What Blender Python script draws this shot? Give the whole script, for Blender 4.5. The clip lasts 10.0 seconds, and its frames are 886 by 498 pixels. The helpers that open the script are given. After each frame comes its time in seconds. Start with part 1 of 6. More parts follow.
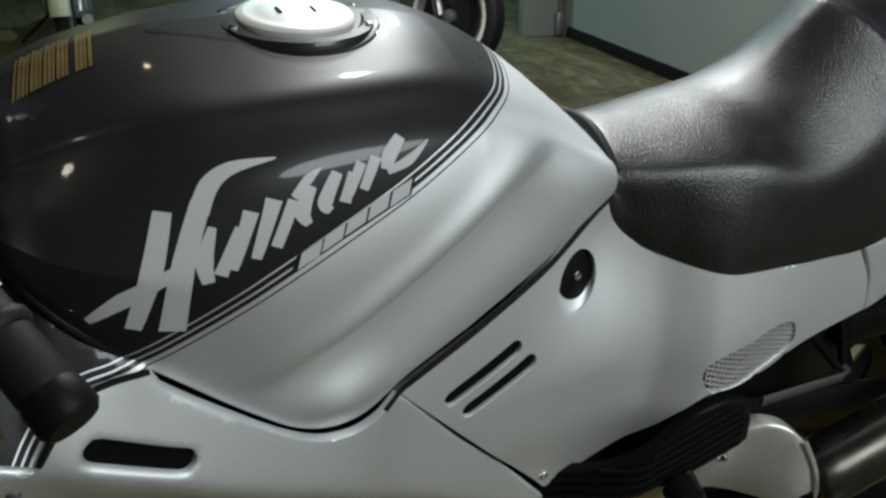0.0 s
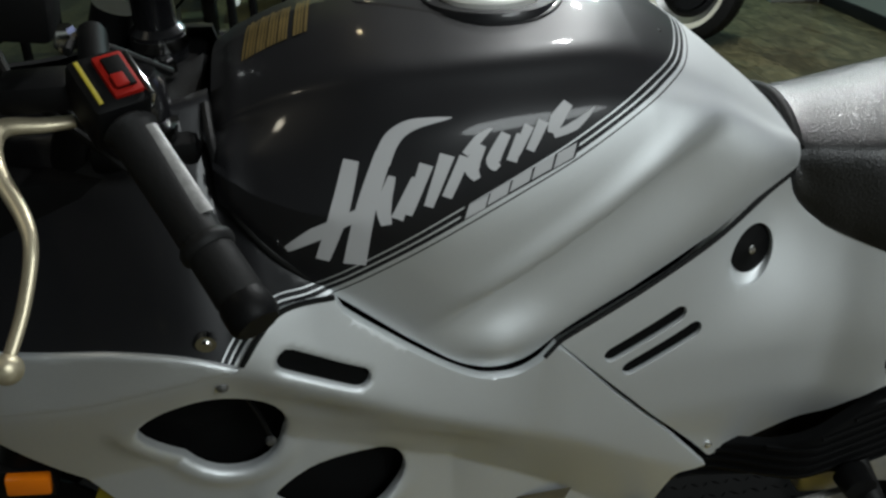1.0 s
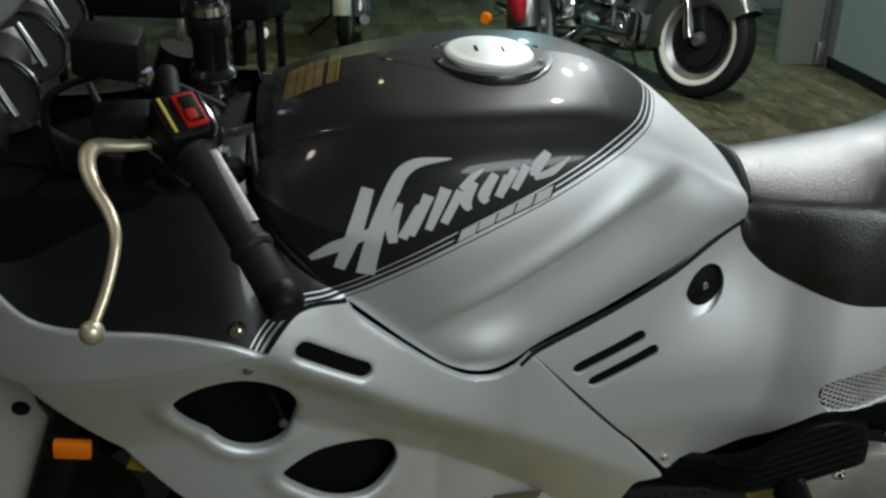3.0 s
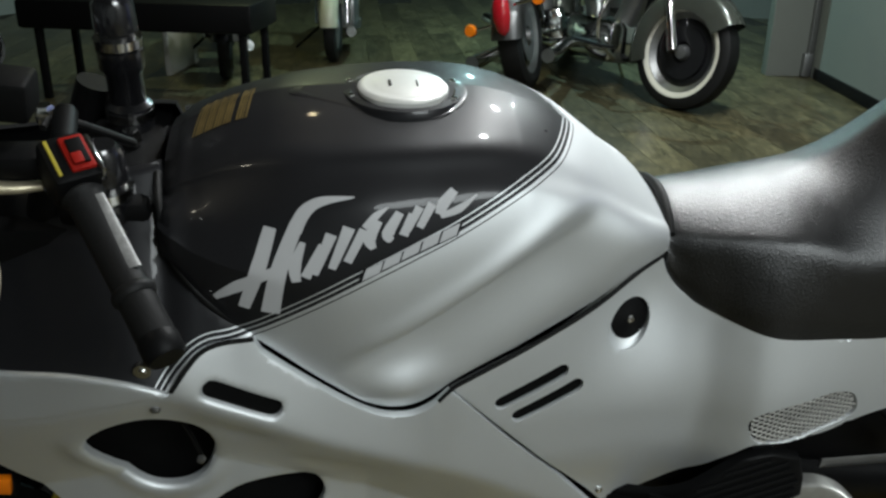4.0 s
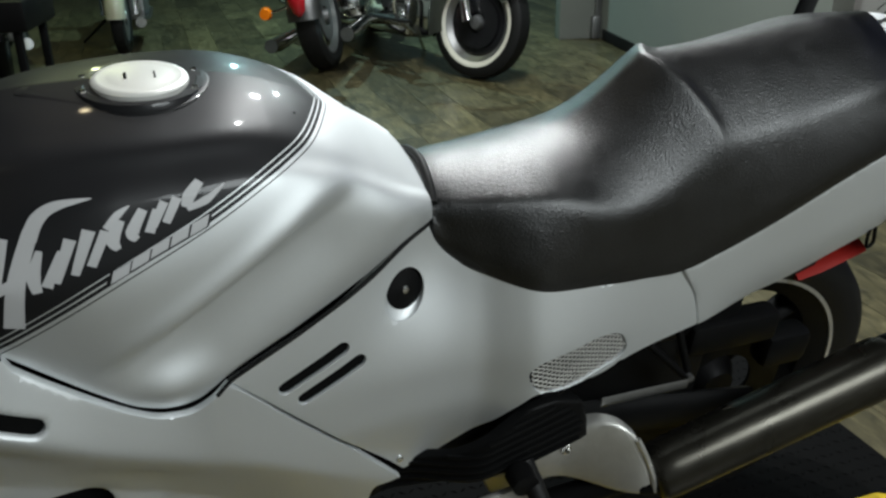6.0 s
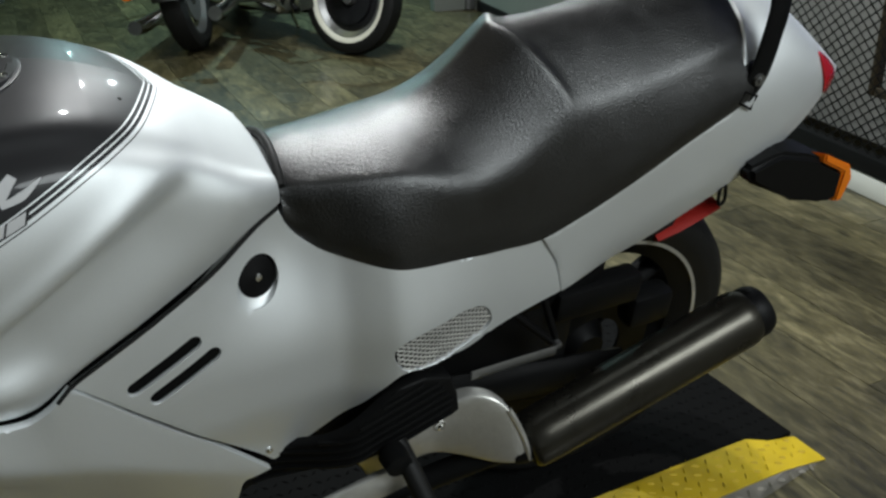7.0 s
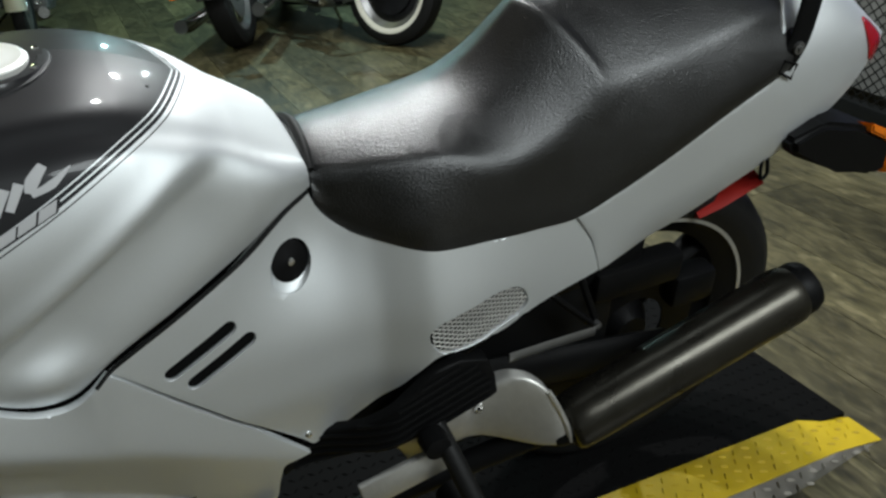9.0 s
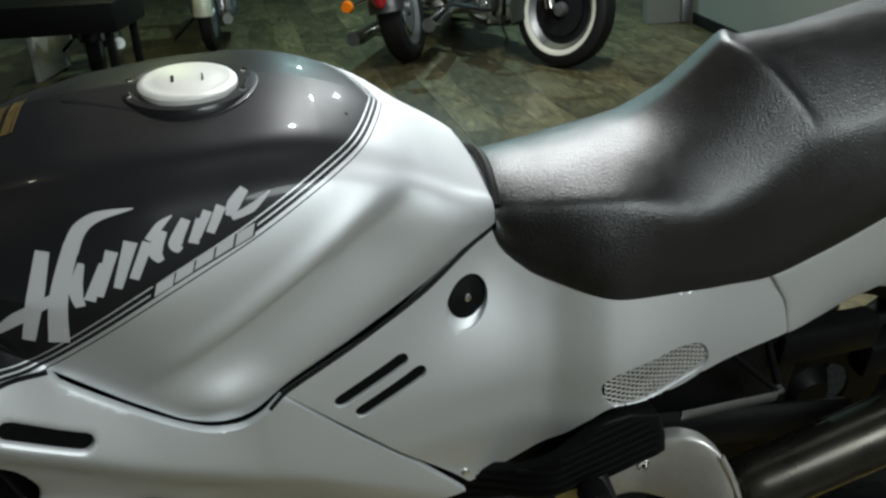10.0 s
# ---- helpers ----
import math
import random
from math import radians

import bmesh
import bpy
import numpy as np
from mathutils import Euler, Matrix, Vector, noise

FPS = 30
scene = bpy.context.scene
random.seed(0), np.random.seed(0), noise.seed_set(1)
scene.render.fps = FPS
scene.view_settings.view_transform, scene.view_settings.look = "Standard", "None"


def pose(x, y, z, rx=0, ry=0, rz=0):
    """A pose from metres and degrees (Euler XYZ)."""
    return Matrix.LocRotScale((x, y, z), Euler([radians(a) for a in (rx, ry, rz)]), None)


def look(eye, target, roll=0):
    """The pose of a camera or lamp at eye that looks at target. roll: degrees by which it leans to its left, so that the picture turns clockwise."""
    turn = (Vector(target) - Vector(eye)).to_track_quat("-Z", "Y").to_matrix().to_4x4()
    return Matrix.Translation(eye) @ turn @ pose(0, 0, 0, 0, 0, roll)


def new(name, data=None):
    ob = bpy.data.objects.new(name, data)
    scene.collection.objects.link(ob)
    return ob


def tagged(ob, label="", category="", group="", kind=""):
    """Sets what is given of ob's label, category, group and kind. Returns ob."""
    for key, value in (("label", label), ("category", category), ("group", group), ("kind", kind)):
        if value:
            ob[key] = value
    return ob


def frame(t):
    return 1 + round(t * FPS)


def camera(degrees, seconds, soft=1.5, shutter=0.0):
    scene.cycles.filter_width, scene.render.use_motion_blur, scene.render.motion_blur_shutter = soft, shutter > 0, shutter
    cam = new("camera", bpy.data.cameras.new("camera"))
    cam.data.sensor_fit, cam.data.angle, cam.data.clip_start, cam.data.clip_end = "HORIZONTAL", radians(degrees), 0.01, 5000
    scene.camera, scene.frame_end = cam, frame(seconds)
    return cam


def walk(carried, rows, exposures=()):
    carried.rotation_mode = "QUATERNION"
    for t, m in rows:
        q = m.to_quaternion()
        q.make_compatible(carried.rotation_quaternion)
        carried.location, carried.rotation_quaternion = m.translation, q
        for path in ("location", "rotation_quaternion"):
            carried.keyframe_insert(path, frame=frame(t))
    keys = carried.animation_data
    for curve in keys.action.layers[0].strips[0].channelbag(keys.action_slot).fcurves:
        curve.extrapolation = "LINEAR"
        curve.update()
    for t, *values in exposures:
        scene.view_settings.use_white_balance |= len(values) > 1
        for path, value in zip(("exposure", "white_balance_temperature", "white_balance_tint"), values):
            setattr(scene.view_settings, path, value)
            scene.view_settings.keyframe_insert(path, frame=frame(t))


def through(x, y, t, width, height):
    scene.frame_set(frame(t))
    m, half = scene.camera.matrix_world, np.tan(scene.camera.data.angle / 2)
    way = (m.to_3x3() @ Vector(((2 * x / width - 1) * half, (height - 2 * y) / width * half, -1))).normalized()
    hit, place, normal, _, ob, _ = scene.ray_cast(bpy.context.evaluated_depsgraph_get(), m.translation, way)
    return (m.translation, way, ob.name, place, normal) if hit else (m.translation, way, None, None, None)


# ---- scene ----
cam = camera(53.2, 10.0, soft=2.6)
PATH = [
    (0, (0.2171, 0.0672, 1.0902), (-0.0524, 1.7333, 0.3597), -0.2),
    (0.1, (0.2438, 0.1030, 1.0828), (-0.1251, 1.7360, 0.3211), 0.8),
    (0.2, (0.2631, 0.1334, 1.0819), (-0.1619, 1.7259, 0.2640), 1.9),
    (0.3, (0.2677, 0.1398, 1.0755), (-0.2162, 1.7121, 0.2512), 0.3),
    (0.5, (0.2622, 0.1316, 1.1003), (-0.3054, 1.6680, 0.2622), -0.6),
    (1, (0.2861, 0.0212, 1.1086), (-0.4214, 1.5254, 0.3202), -2.4),
    (1.5, (0.2815, -0.0764, 1.1261), (-0.5180, 1.3966, 0.3662), -2.3),
    (2, (0.2880, -0.1417, 1.1528), (-0.5124, 1.3386, 0.4085), -0.8),
    (2.5, (0.3064, -0.1592, 1.1592), (-0.4554, 1.3414, 0.4140), 0.5),
    (2.7, (0.3321, -0.1444, 1.1546), (-0.3974, 1.3772, 0.4223), 0.8),
    (3.8, (0.4232, -0.0598, 1.1868), (-0.3349, 1.4619, 0.4821), 1),
    (4, (0.4434, -0.0524, 1.1877), (-0.2972, 1.4766, 0.4821), 0.8),
    (4.5, (0.4747, -0.0405, 1.1859), (-0.1481, 1.5336, 0.4637), 0.3),
    (5, (0.4977, -0.0294, 1.1868), (-0.0248, 1.5760, 0.4554), -0.6),
    (5.2, (0.4931, -0.0350, 1.1896), (-0.0018, 1.5778, 0.4545), -0.5),
    (6.5, (0.5483, -0.0120, 1.1877), (0.2116, 1.6302, 0.4287), -1.1),
    (7, (0.5695, 0.0064, 1.1822), (0.3680, 1.6542, 0.3882), -1.3),
    (7.5, (0.6008, 0.0101, 1.1758), (0.4968, 1.6477, 0.3432), -2.6),
    (8, (0.6063, -0.0101, 1.1730), (0.4076, 1.6394, 0.3827), -3),
    (8.5, (0.6026, -0.0156, 1.1730), (0.3579, 1.6293, 0.3864), -3.5),
    (9, (0.5934, 0.0110, 1.1656), (0.2861, 1.6367, 0.3597), -4.3),
    (9.5, (0.5676, 0.0414, 1.1859), (0.1334, 1.6707, 0.4480), -4.4),
    (10, (0.5345, 0.0442, 1.1813), (-0.0552, 1.6137, 0.4223), -3.6),
]
walk(cam, [(t, look(eye, target, roll)) for t, eye, target, roll in PATH], exposures=((0.0, -0.38), (0.5, -0.58), (1.0, -0.64), (2.5, -0.56), (4.0, -0.40), (10.0, -0.40)))

# ---- light ----
world = bpy.data.worlds.new("room_air")
scene.world = world
world.use_nodes = True
world.node_tree.nodes["Background"].inputs[0].default_value = (0.55, 0.62, 0.6, 1)
world.node_tree.nodes["Background"].inputs[1].default_value = 0.05

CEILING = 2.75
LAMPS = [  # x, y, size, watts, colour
    # wide panel with no known source, added as fill for the flank
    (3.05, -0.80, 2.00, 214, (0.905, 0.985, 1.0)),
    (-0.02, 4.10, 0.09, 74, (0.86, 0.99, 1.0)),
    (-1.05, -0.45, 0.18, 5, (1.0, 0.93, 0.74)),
    # two lamps added to brighten the seat
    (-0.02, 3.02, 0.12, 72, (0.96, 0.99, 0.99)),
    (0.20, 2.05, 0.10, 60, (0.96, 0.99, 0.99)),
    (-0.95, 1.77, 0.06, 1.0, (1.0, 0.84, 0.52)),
    # two lamps added to brighten and tint the floor at the back
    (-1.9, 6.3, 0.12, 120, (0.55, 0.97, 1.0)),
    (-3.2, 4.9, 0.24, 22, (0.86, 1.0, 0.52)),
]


# ---- materials ----
def material(name, colour, rough=0.5, metal=0.0, coat=0.0, grain=(0, 0), bump=(0, 0), spread=0.12, worn=0.0, scale2=3.0):
    """A principled material: grain (scale, share of colour), bump (scale, strength), and a slow second variation."""
    m = bpy.data.materials.new(name)
    m.use_nodes = True
    n, ln = m.node_tree.nodes, m.node_tree.links
    b = n["Principled BSDF"]
    b.inputs["Base Color"].default_value = (*colour, 1)
    b.inputs["Roughness"].default_value = rough
    b.inputs["Metallic"].default_value = metal
    b.inputs["Coat Weight"].default_value = coat
    b.inputs["Coat Roughness"].default_value = 0.06
    tc = n.new("ShaderNodeTexCoord")
    slow = n.new("ShaderNodeTexNoise")
    slow.inputs["Scale"].default_value = scale2
    slow.inputs["Detail"].default_value = 4
    ln.new(tc.outputs["Object"], slow.inputs["Vector"])
    fine = n.new("ShaderNodeTexNoise")
    fine.inputs["Scale"].default_value = grain[0] or 60
    fine.inputs["Detail"].default_value = 6
    ln.new(tc.outputs["Object"], fine.inputs["Vector"])
    add = n.new("ShaderNodeMath"); add.operation = "MULTIPLY_ADD"
    add.inputs[1].default_value = grain[1]
    ln.new(fine.outputs["Fac"], add.inputs[0])
    s2 = n.new("ShaderNodeMath"); s2.operation = "MULTIPLY_ADD"
    s2.inputs[1].default_value = spread
    s2.inputs[2].default_value = 1 - spread / 2 - grain[1] / 2
    ln.new(slow.outputs["Fac"], s2.inputs[0])
    ln.new(s2.outputs[0], add.inputs[2])
    mix = n.new("ShaderNodeVectorMath"); mix.operation = "SCALE"
    mix.inputs[0].default_value = colour
    ln.new(add.outputs[0], mix.inputs["Scale"])
    ln.new(mix.outputs[0], b.inputs["Base Color"])
    r = n.new("ShaderNodeMath"); r.operation = "MULTIPLY_ADD"
    r.inputs[1].default_value = 0.16 + worn
    r.inputs[2].default_value = rough - 0.08 - worn / 2
    r.use_clamp = True
    ln.new(slow.outputs["Fac"], r.inputs[0])
    ln.new(r.outputs[0], b.inputs["Roughness"])
    if bump[1]:
        t = n.new("ShaderNodeTexNoise")
        t.inputs["Scale"].default_value = bump[0]
        t.inputs["Detail"].default_value = 5
        ln.new(tc.outputs["Object"], t.inputs["Vector"])
        bp = n.new("ShaderNodeBump")
        bp.inputs["Strength"].default_value = bump[1]
        bp.inputs["Distance"].default_value = 0.002
        ln.new(t.outputs["Fac"], bp.inputs["Height"])
        ln.new(bp.outputs[0], b.inputs["Normal"])
    return m


def glow(name, colour, strength):
    m = bpy.data.materials.new(name)
    m.use_nodes = True
    b = m.node_tree.nodes["Principled BSDF"]
    b.inputs["Base Color"].default_value = (0.8, 0.8, 0.8, 1)
    b.inputs["Emission Color"].default_value = (*colour, 1)
    b.inputs["Emission Strength"].default_value = strength
    return m


def livery(name, dark, light):
    """Two-tone paint: 'band' is the distance in metres past the edge of the dark field, along which pinstripes run."""
    m = material(name, light, 0.57, 0.80, 0.06, (900, 0.10), (0, 0), 0.05)
    n, ln = m.node_tree.nodes, m.node_tree.links
    b = n["Principled BSDF"]
    at = n.new("ShaderNodeAttribute")
    at.attribute_name = "band"
    ramp = n.new("ShaderNodeValToRGB")
    ramp.color_ramp.interpolation = "CONSTANT"
    stops = ramp.color_ramp.elements
    width = 0.04
    plan = [(-0.002, 0), (0.0, 1), (0.0014, 0), (0.0052, 1), (0.0092, 0), (0.0108, 1), (0.0152, 0), (0.0166, 1)]
    while len(stops) < len(plan):
        stops.new(0.5)
    for e, (d, v) in zip(stops, plan):
        e.position = max(0, (d + 0.01) / width)
        e.color = (v, v, v, 1)
    stops[0].position = 0
    sc = n.new("ShaderNodeMath"); sc.operation = "MULTIPLY_ADD"
    sc.inputs[1].default_value = 1 / width
    sc.inputs[2].default_value = 0.01 / width
    sc.use_clamp = True
    ln.new(at.outputs["Fac"], sc.inputs[0])
    ln.new(sc.outputs[0], ramp.inputs[0])
    old = b.inputs["Base Color"].links[0].from_socket
    mix = n.new("ShaderNodeMix"); mix.data_type = "RGBA"
    mix.inputs[7].default_value = (*dark, 1)
    ln.new(ramp.outputs[0], mix.inputs[0])
    ln.new(old, mix.inputs[6])
    ln.new(mix.outputs[2], b.inputs["Base Color"])
    rough = n.new("ShaderNodeMapRange")
    rough.inputs[3].default_value, rough.inputs[4].default_value = 0.57, 0.42
    ln.new(ramp.outputs[0], rough.inputs[0])
    ln.new(rough.outputs[0], b.inputs["Roughness"])
    met = n.new("ShaderNodeMapRange")
    met.inputs[3].default_value, met.inputs[4].default_value = 0.80, 0.12
    ln.new(ramp.outputs[0], met.inputs[0])
    ln.new(met.outputs[0], b.inputs["Metallic"])
    coat = n.new("ShaderNodeMapRange")
    coat.inputs[3].default_value, coat.inputs[4].default_value = 0.10, 0.22
    ln.new(ramp.outputs[0], coat.inputs[0])
    ln.new(coat.outputs[0], b.inputs["Coat Weight"])
    gloss = n.new("ShaderNodeMapRange")
    gloss.inputs[3].default_value, gloss.inputs[4].default_value = 0.5, 0.22
    ln.new(ramp.outputs[0], gloss.inputs[0])
    ln.new(gloss.outputs[0], b.inputs["Specular IOR Level"])
    return m


def glass(name, colour, rough=0.05, through=0.85):
    m = material(name, colour, rough, 0, 0.3)
    m.node_tree.nodes["Principled BSDF"].inputs["Transmission Weight"].default_value = through
    m.node_tree.nodes["Principled BSDF"].inputs["IOR"].default_value = 1.45
    return m


SILVER_RGB, DARK_RGB = (0.73, 0.75, 0.76), (0.0125, 0.0125, 0.0140)
M_SILVER = material("silver_paint", SILVER_RGB, 0.57, 0.80, 0.06, (900, 0.10), (0, 0), 0.05)
M_TANK = livery("two_tone_paint", DARK_RGB, SILVER_RGB)
M_DARKPAINT = material("dark_metallic_paint", DARK_RGB, 0.42, 0.12, 0.22, (900, 0.10), (0, 0), 0.05)
M_DARKPAINT.node_tree.nodes["Principled BSDF"].inputs["Specular IOR Level"].default_value = 0.22
M_DECAL = material("silver_decal", (0.50, 0.50, 0.51), 0.6, 0.1, 0.0)
M_BLACK = material("black_plastic", (0.004, 0.004, 0.0042), 0.5, 0, 0, (200, 0.2), (300, 0.10))
M_STREAK = material("mottled_grey_rubber", (0.16, 0.16, 0.155), 0.4, 0, 0, (180, 1.2), (120, 0.2), 0.8, 0.1, 60)
for m_dark in (M_BLACK,):
    m_dark.node_tree.nodes["Principled BSDF"].inputs["Specular IOR Level"].default_value = 0.11
# near-black colour that paints in the shade behind holes and gaps
M_VOID = material("shade_black", (0.003, 0.003, 0.003), 0.95)
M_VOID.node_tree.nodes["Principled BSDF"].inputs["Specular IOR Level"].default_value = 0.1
M_GLOSS = material("gloss_black", (0.008, 0.008, 0.009), 0.2, 0, 0.6)
M_RUBBER = material("black_rubber", (0.006, 0.006, 0.006), 0.58, 0, 0, (150, 0.25), (220, 0.2))
M_RUBBER.node_tree.nodes["Principled BSDF"].inputs["Specular IOR Level"].default_value = 0.22
M_SEAT = material("seat_vinyl", (0.004, 0.004, 0.0042), 0.36, 0, 0.0, (160, 0.5), (400, 0.44), 0.5, 0.06, 30)
M_SEAT.node_tree.nodes["Principled BSDF"].inputs["IOR"].default_value = 1.66
M_MIRRORBODY = material("grey_mirror_paint", (0.26, 0.27, 0.27), 0.45, 0.3, 0.0, (300, 0.1))
M_CHROME = material("chrome", (0.75, 0.75, 0.74), 0.12, 1.0)
M_ALU = material("cast_aluminium", (0.56, 0.55, 0.52), 0.42, 0.75, 0, (80, 0.2), (150, 0.2), 0.3, 0.15, 14)
M_STEEL = material("dull_steel", (0.22, 0.22, 0.22), 0.4, 0.85, 0, (70, 0.3), (90, 0.1))
M_DIAL = material("mottled_dial_grey", (0.10, 0.10, 0.098), 0.5, 0.4, 0, (140, 0.9), (0, 0), 0.5, 0, 60)
M_MUFFLER = material("smoked_muffler_steel", (0.040, 0.037, 0.030), 0.30, 0.8, 0, (60, 0.4), (0, 0), 0.4, 0.12, 14)
M_LEVER = material("anodised_lever", (0.55, 0.49, 0.35), 0.42, 0.75, 0, (60, 0.3), (140, 0.15))
M_AMBER = glass("amber_lens", (0.80, 0.19, 0.006), 0.2, 0.12)
M_RED = glass("red_lens", (0.42, 0.010, 0.018), 0.15, 0.15)
M_REDPAINT = material("red_plastic", (0.26, 0.008, 0.004), 0.55, 0, 0.0)
M_REDPAINT.node_tree.nodes["Principled BSDF"].inputs["Specular IOR Level"].default_value = 0.15
M_YELLOWTAG = material("yellow_sticker", (0.36, 0.29, 0.02), 0.5)
M_GOLD = material("gold_print", (0.15, 0.105, 0.035), 0.5, 0.3, 0, (70, 0.7), (0, 0), 0.7, 0, 45)
M_CAP = material("brushed_cap", (0.80, 0.80, 0.76), 0.38, 0.35, 0, (300, 0.08))
M_SCREEN = glass("smoked_screen", (0.35, 0.37, 0.38), 0.06, 0.8)
M_MIRROR = material("mirror_glass", (0.30, 0.31, 0.31), 0.03, 1.0)
M_CREAM = material("cream_paint", (0.62, 0.60, 0.47), 0.22, 0, 0.6)
M_GREYBLUE = material("olive_silver_paint", (0.15, 0.16, 0.135), 0.25, 0.5, 0.6)
M_WHITEWALL = material("white_rubber", (0.52, 0.50, 0.43), 0.6, 0, 0, (60, 0.1))
M_WALL = material("wall_paint", (0.135, 0.141, 0.125), 0.6, 0, 0, (30, 0.05), (60, 0.08), 0.12, 0.1, 1.2)
# greys of the unseen walls and ceiling, set to control bounced light
M_DIMWALL = material("unseen_wall_grey", (0.27, 0.28, 0.27), 0.7, 0, 0, (30, 0.05), (60, 0.08), 0.12, 0.1, 1.2)
M_CEIL = material("ceiling_paint", (0.14, 0.145, 0.145), 0.8, 0, 0, (30, 0.06), (60, 0.1))
M_TRIM = material("white_trim", (0.55, 0.55, 0.51), 0.45, 0, 0, (20, 0.06))
M_BLUEWALL = material("blue_board", (0.16, 0.19, 0.38), 0.5, 0, 0, (20, 0.1))
M_GREYBOARD = material("grey_board", (0.22, 0.215, 0.205), 0.5, 0, 0, (20, 0.1))
M_BROWN = material("brown_frame", (0.035, 0.025, 0.013), 0.5, 0.2, 0, (40, 0.25))
M_MESH = material("black_wire", (0.012, 0.012, 0.012), 0.5, 0.4)
M_MAT = material("black_mat_rubber", (0.003, 0.003, 0.003), 0.85, 0, 0, (90, 0.3), (120, 0.2))
M_MAT.node_tree.nodes["Principled BSDF"].inputs["Specular IOR Level"].default_value = 0.06
M_YELLOW = material("yellow_tread", (0.43, 0.30, 0.008), 0.42, 0, 0, (30, 0.25), (80, 0.15), 0.4, 0.1, 12)
M_TREAD = material("bare_tread", (0.25, 0.23, 0.195), 0.45, 0.25, 0, (40, 0.4), (60, 0.1), 0.3, 0.1, 20)


def plank_material():
    """Vinyl boards of greyed oak: streaks along the board, knots, and a tone of its own for each board."""
    m = material("oak_vinyl", (0.2, 0.17, 0.12), 0.33)
    n, ln = m.node_tree.nodes, m.node_tree.links
    b = n["Principled BSDF"]
    info = n.new("ShaderNodeObjectInfo")
    geo = n.new("ShaderNodeNewGeometry")
    tc = n.new("ShaderNodeTexCoord")
    rnd = n.new("ShaderNodeMath"); rnd.operation = "ADD"
    ln.new(info.outputs["Random"], rnd.inputs[0]); ln.new(geo.outputs["Random Per Island"], rnd.inputs[1])
    off = n.new("ShaderNodeVectorMath"); off.operation = "MULTIPLY_ADD"
    off.inputs[1].default_value = (6.5, 26, 1)
    ln.new(tc.outputs["Object"], off.inputs[0])
    sh = n.new("ShaderNodeCombineXYZ")
    big = n.new("ShaderNodeMath"); big.operation = "MULTIPLY"; big.inputs[1].default_value = 37.0
    ln.new(rnd.outputs[0], big.inputs[0])
    ln.new(big.outputs[0], sh.inputs[0]); ln.new(big.outputs[0], sh.inputs[2])
    ln.new(sh.outputs[0], off.inputs[2])
    streak = n.new("ShaderNodeTexNoise")
    streak.inputs["Scale"].default_value = 1.9
    streak.inputs["Detail"].default_value = 8
    streak.inputs["Roughness"].default_value = 0.62
    streak.inputs["Distortion"].default_value = 0.6
    ln.new(off.outputs[0], streak.inputs["Vector"])
    ramp = n.new("ShaderNodeValToRGB")
    el = ramp.color_ramp.elements
    el[0].position, el[0].color = 0.30, (0.021, 0.0185, 0.009, 1)
    el[1].position, el[1].color = 0.72, (0.125, 0.106, 0.058, 1)
    mid = el.new(0.5); mid.color = (0.057, 0.048, 0.023, 1)
    ln.new(streak.outputs["Fac"], ramp.inputs[0])
    tone = n.new("ShaderNodeMapRange")
    tone.inputs[3].default_value, tone.inputs[4].default_value = 0.55, 1.35
    fr = n.new("ShaderNodeMath"); fr.operation = "FRACT"
    ln.new(rnd.outputs[0], fr.inputs[0])
    tone.inputs[2].default_value = 1.0
    ln.new(fr.outputs[0], tone.inputs[0])
    mul = n.new("ShaderNodeVectorMath"); mul.operation = "SCALE"
    ln.new(ramp.outputs[0], mul.inputs[0]); ln.new(tone.outputs[0], mul.inputs["Scale"])
    blot = n.new("ShaderNodeTexNoise")
    blot.inputs["Scale"].default_value, blot.inputs["Detail"].default_value = 1.0, 5
    wide = n.new("ShaderNodeVectorMath"); wide.operation = "MULTIPLY_ADD"
    wide.inputs[1].default_value = (5, 11, 1)
    ln.new(tc.outputs["Object"], wide.inputs[0]); ln.new(sh.outputs[0], wide.inputs[2])
    ln.new(wide.outputs[0], blot.inputs["Vector"])
    patch = n.new("ShaderNodeMapRange")
    patch.inputs[1].default_value, patch.inputs[2].default_value = 0.3, 0.7
    patch.inputs[3].default_value, patch.inputs[4].default_value = 0.65, 1.4
    ln.new(blot.outputs["Fac"], patch.inputs[0])
    knot = n.new("ShaderNodeTexVoronoi")
    knot.inputs["Scale"].default_value = 0.62
    ln.new(wide.outputs[0], knot.inputs["Vector"])
    spot = n.new("ShaderNodeMapRange")
    spot.inputs[1].default_value, spot.inputs[2].default_value = 0.03, 0.16
    spot.inputs[3].default_value, spot.inputs[4].default_value = 0.35, 1.0
    ln.new(knot.outputs["Distance"], spot.inputs[0])
    both = n.new("ShaderNodeMath"); both.operation = "MULTIPLY"
    ln.new(patch.outputs[0], both.inputs[0]); ln.new(spot.outputs[0], both.inputs[1])
    last = n.new("ShaderNodeVectorMath"); last.operation = "SCALE"
    ln.new(mul.outputs[0], last.inputs[0]); ln.new(both.outputs[0], last.inputs["Scale"])
    ln.new(last.outputs[0], b.inputs["Base Color"])
    bp = n.new("ShaderNodeBump")
    bp.inputs["Strength"].default_value, bp.inputs["Distance"].default_value = 0.18, 0.002
    ln.new(streak.outputs["Fac"], bp.inputs["Height"])
    ln.new(bp.outputs[0], b.inputs["Normal"])
    return m


M_PLANK = plank_material()
M_SUBFLOOR = material("dark_joint", (0.03, 0.026, 0.02), 0.8)


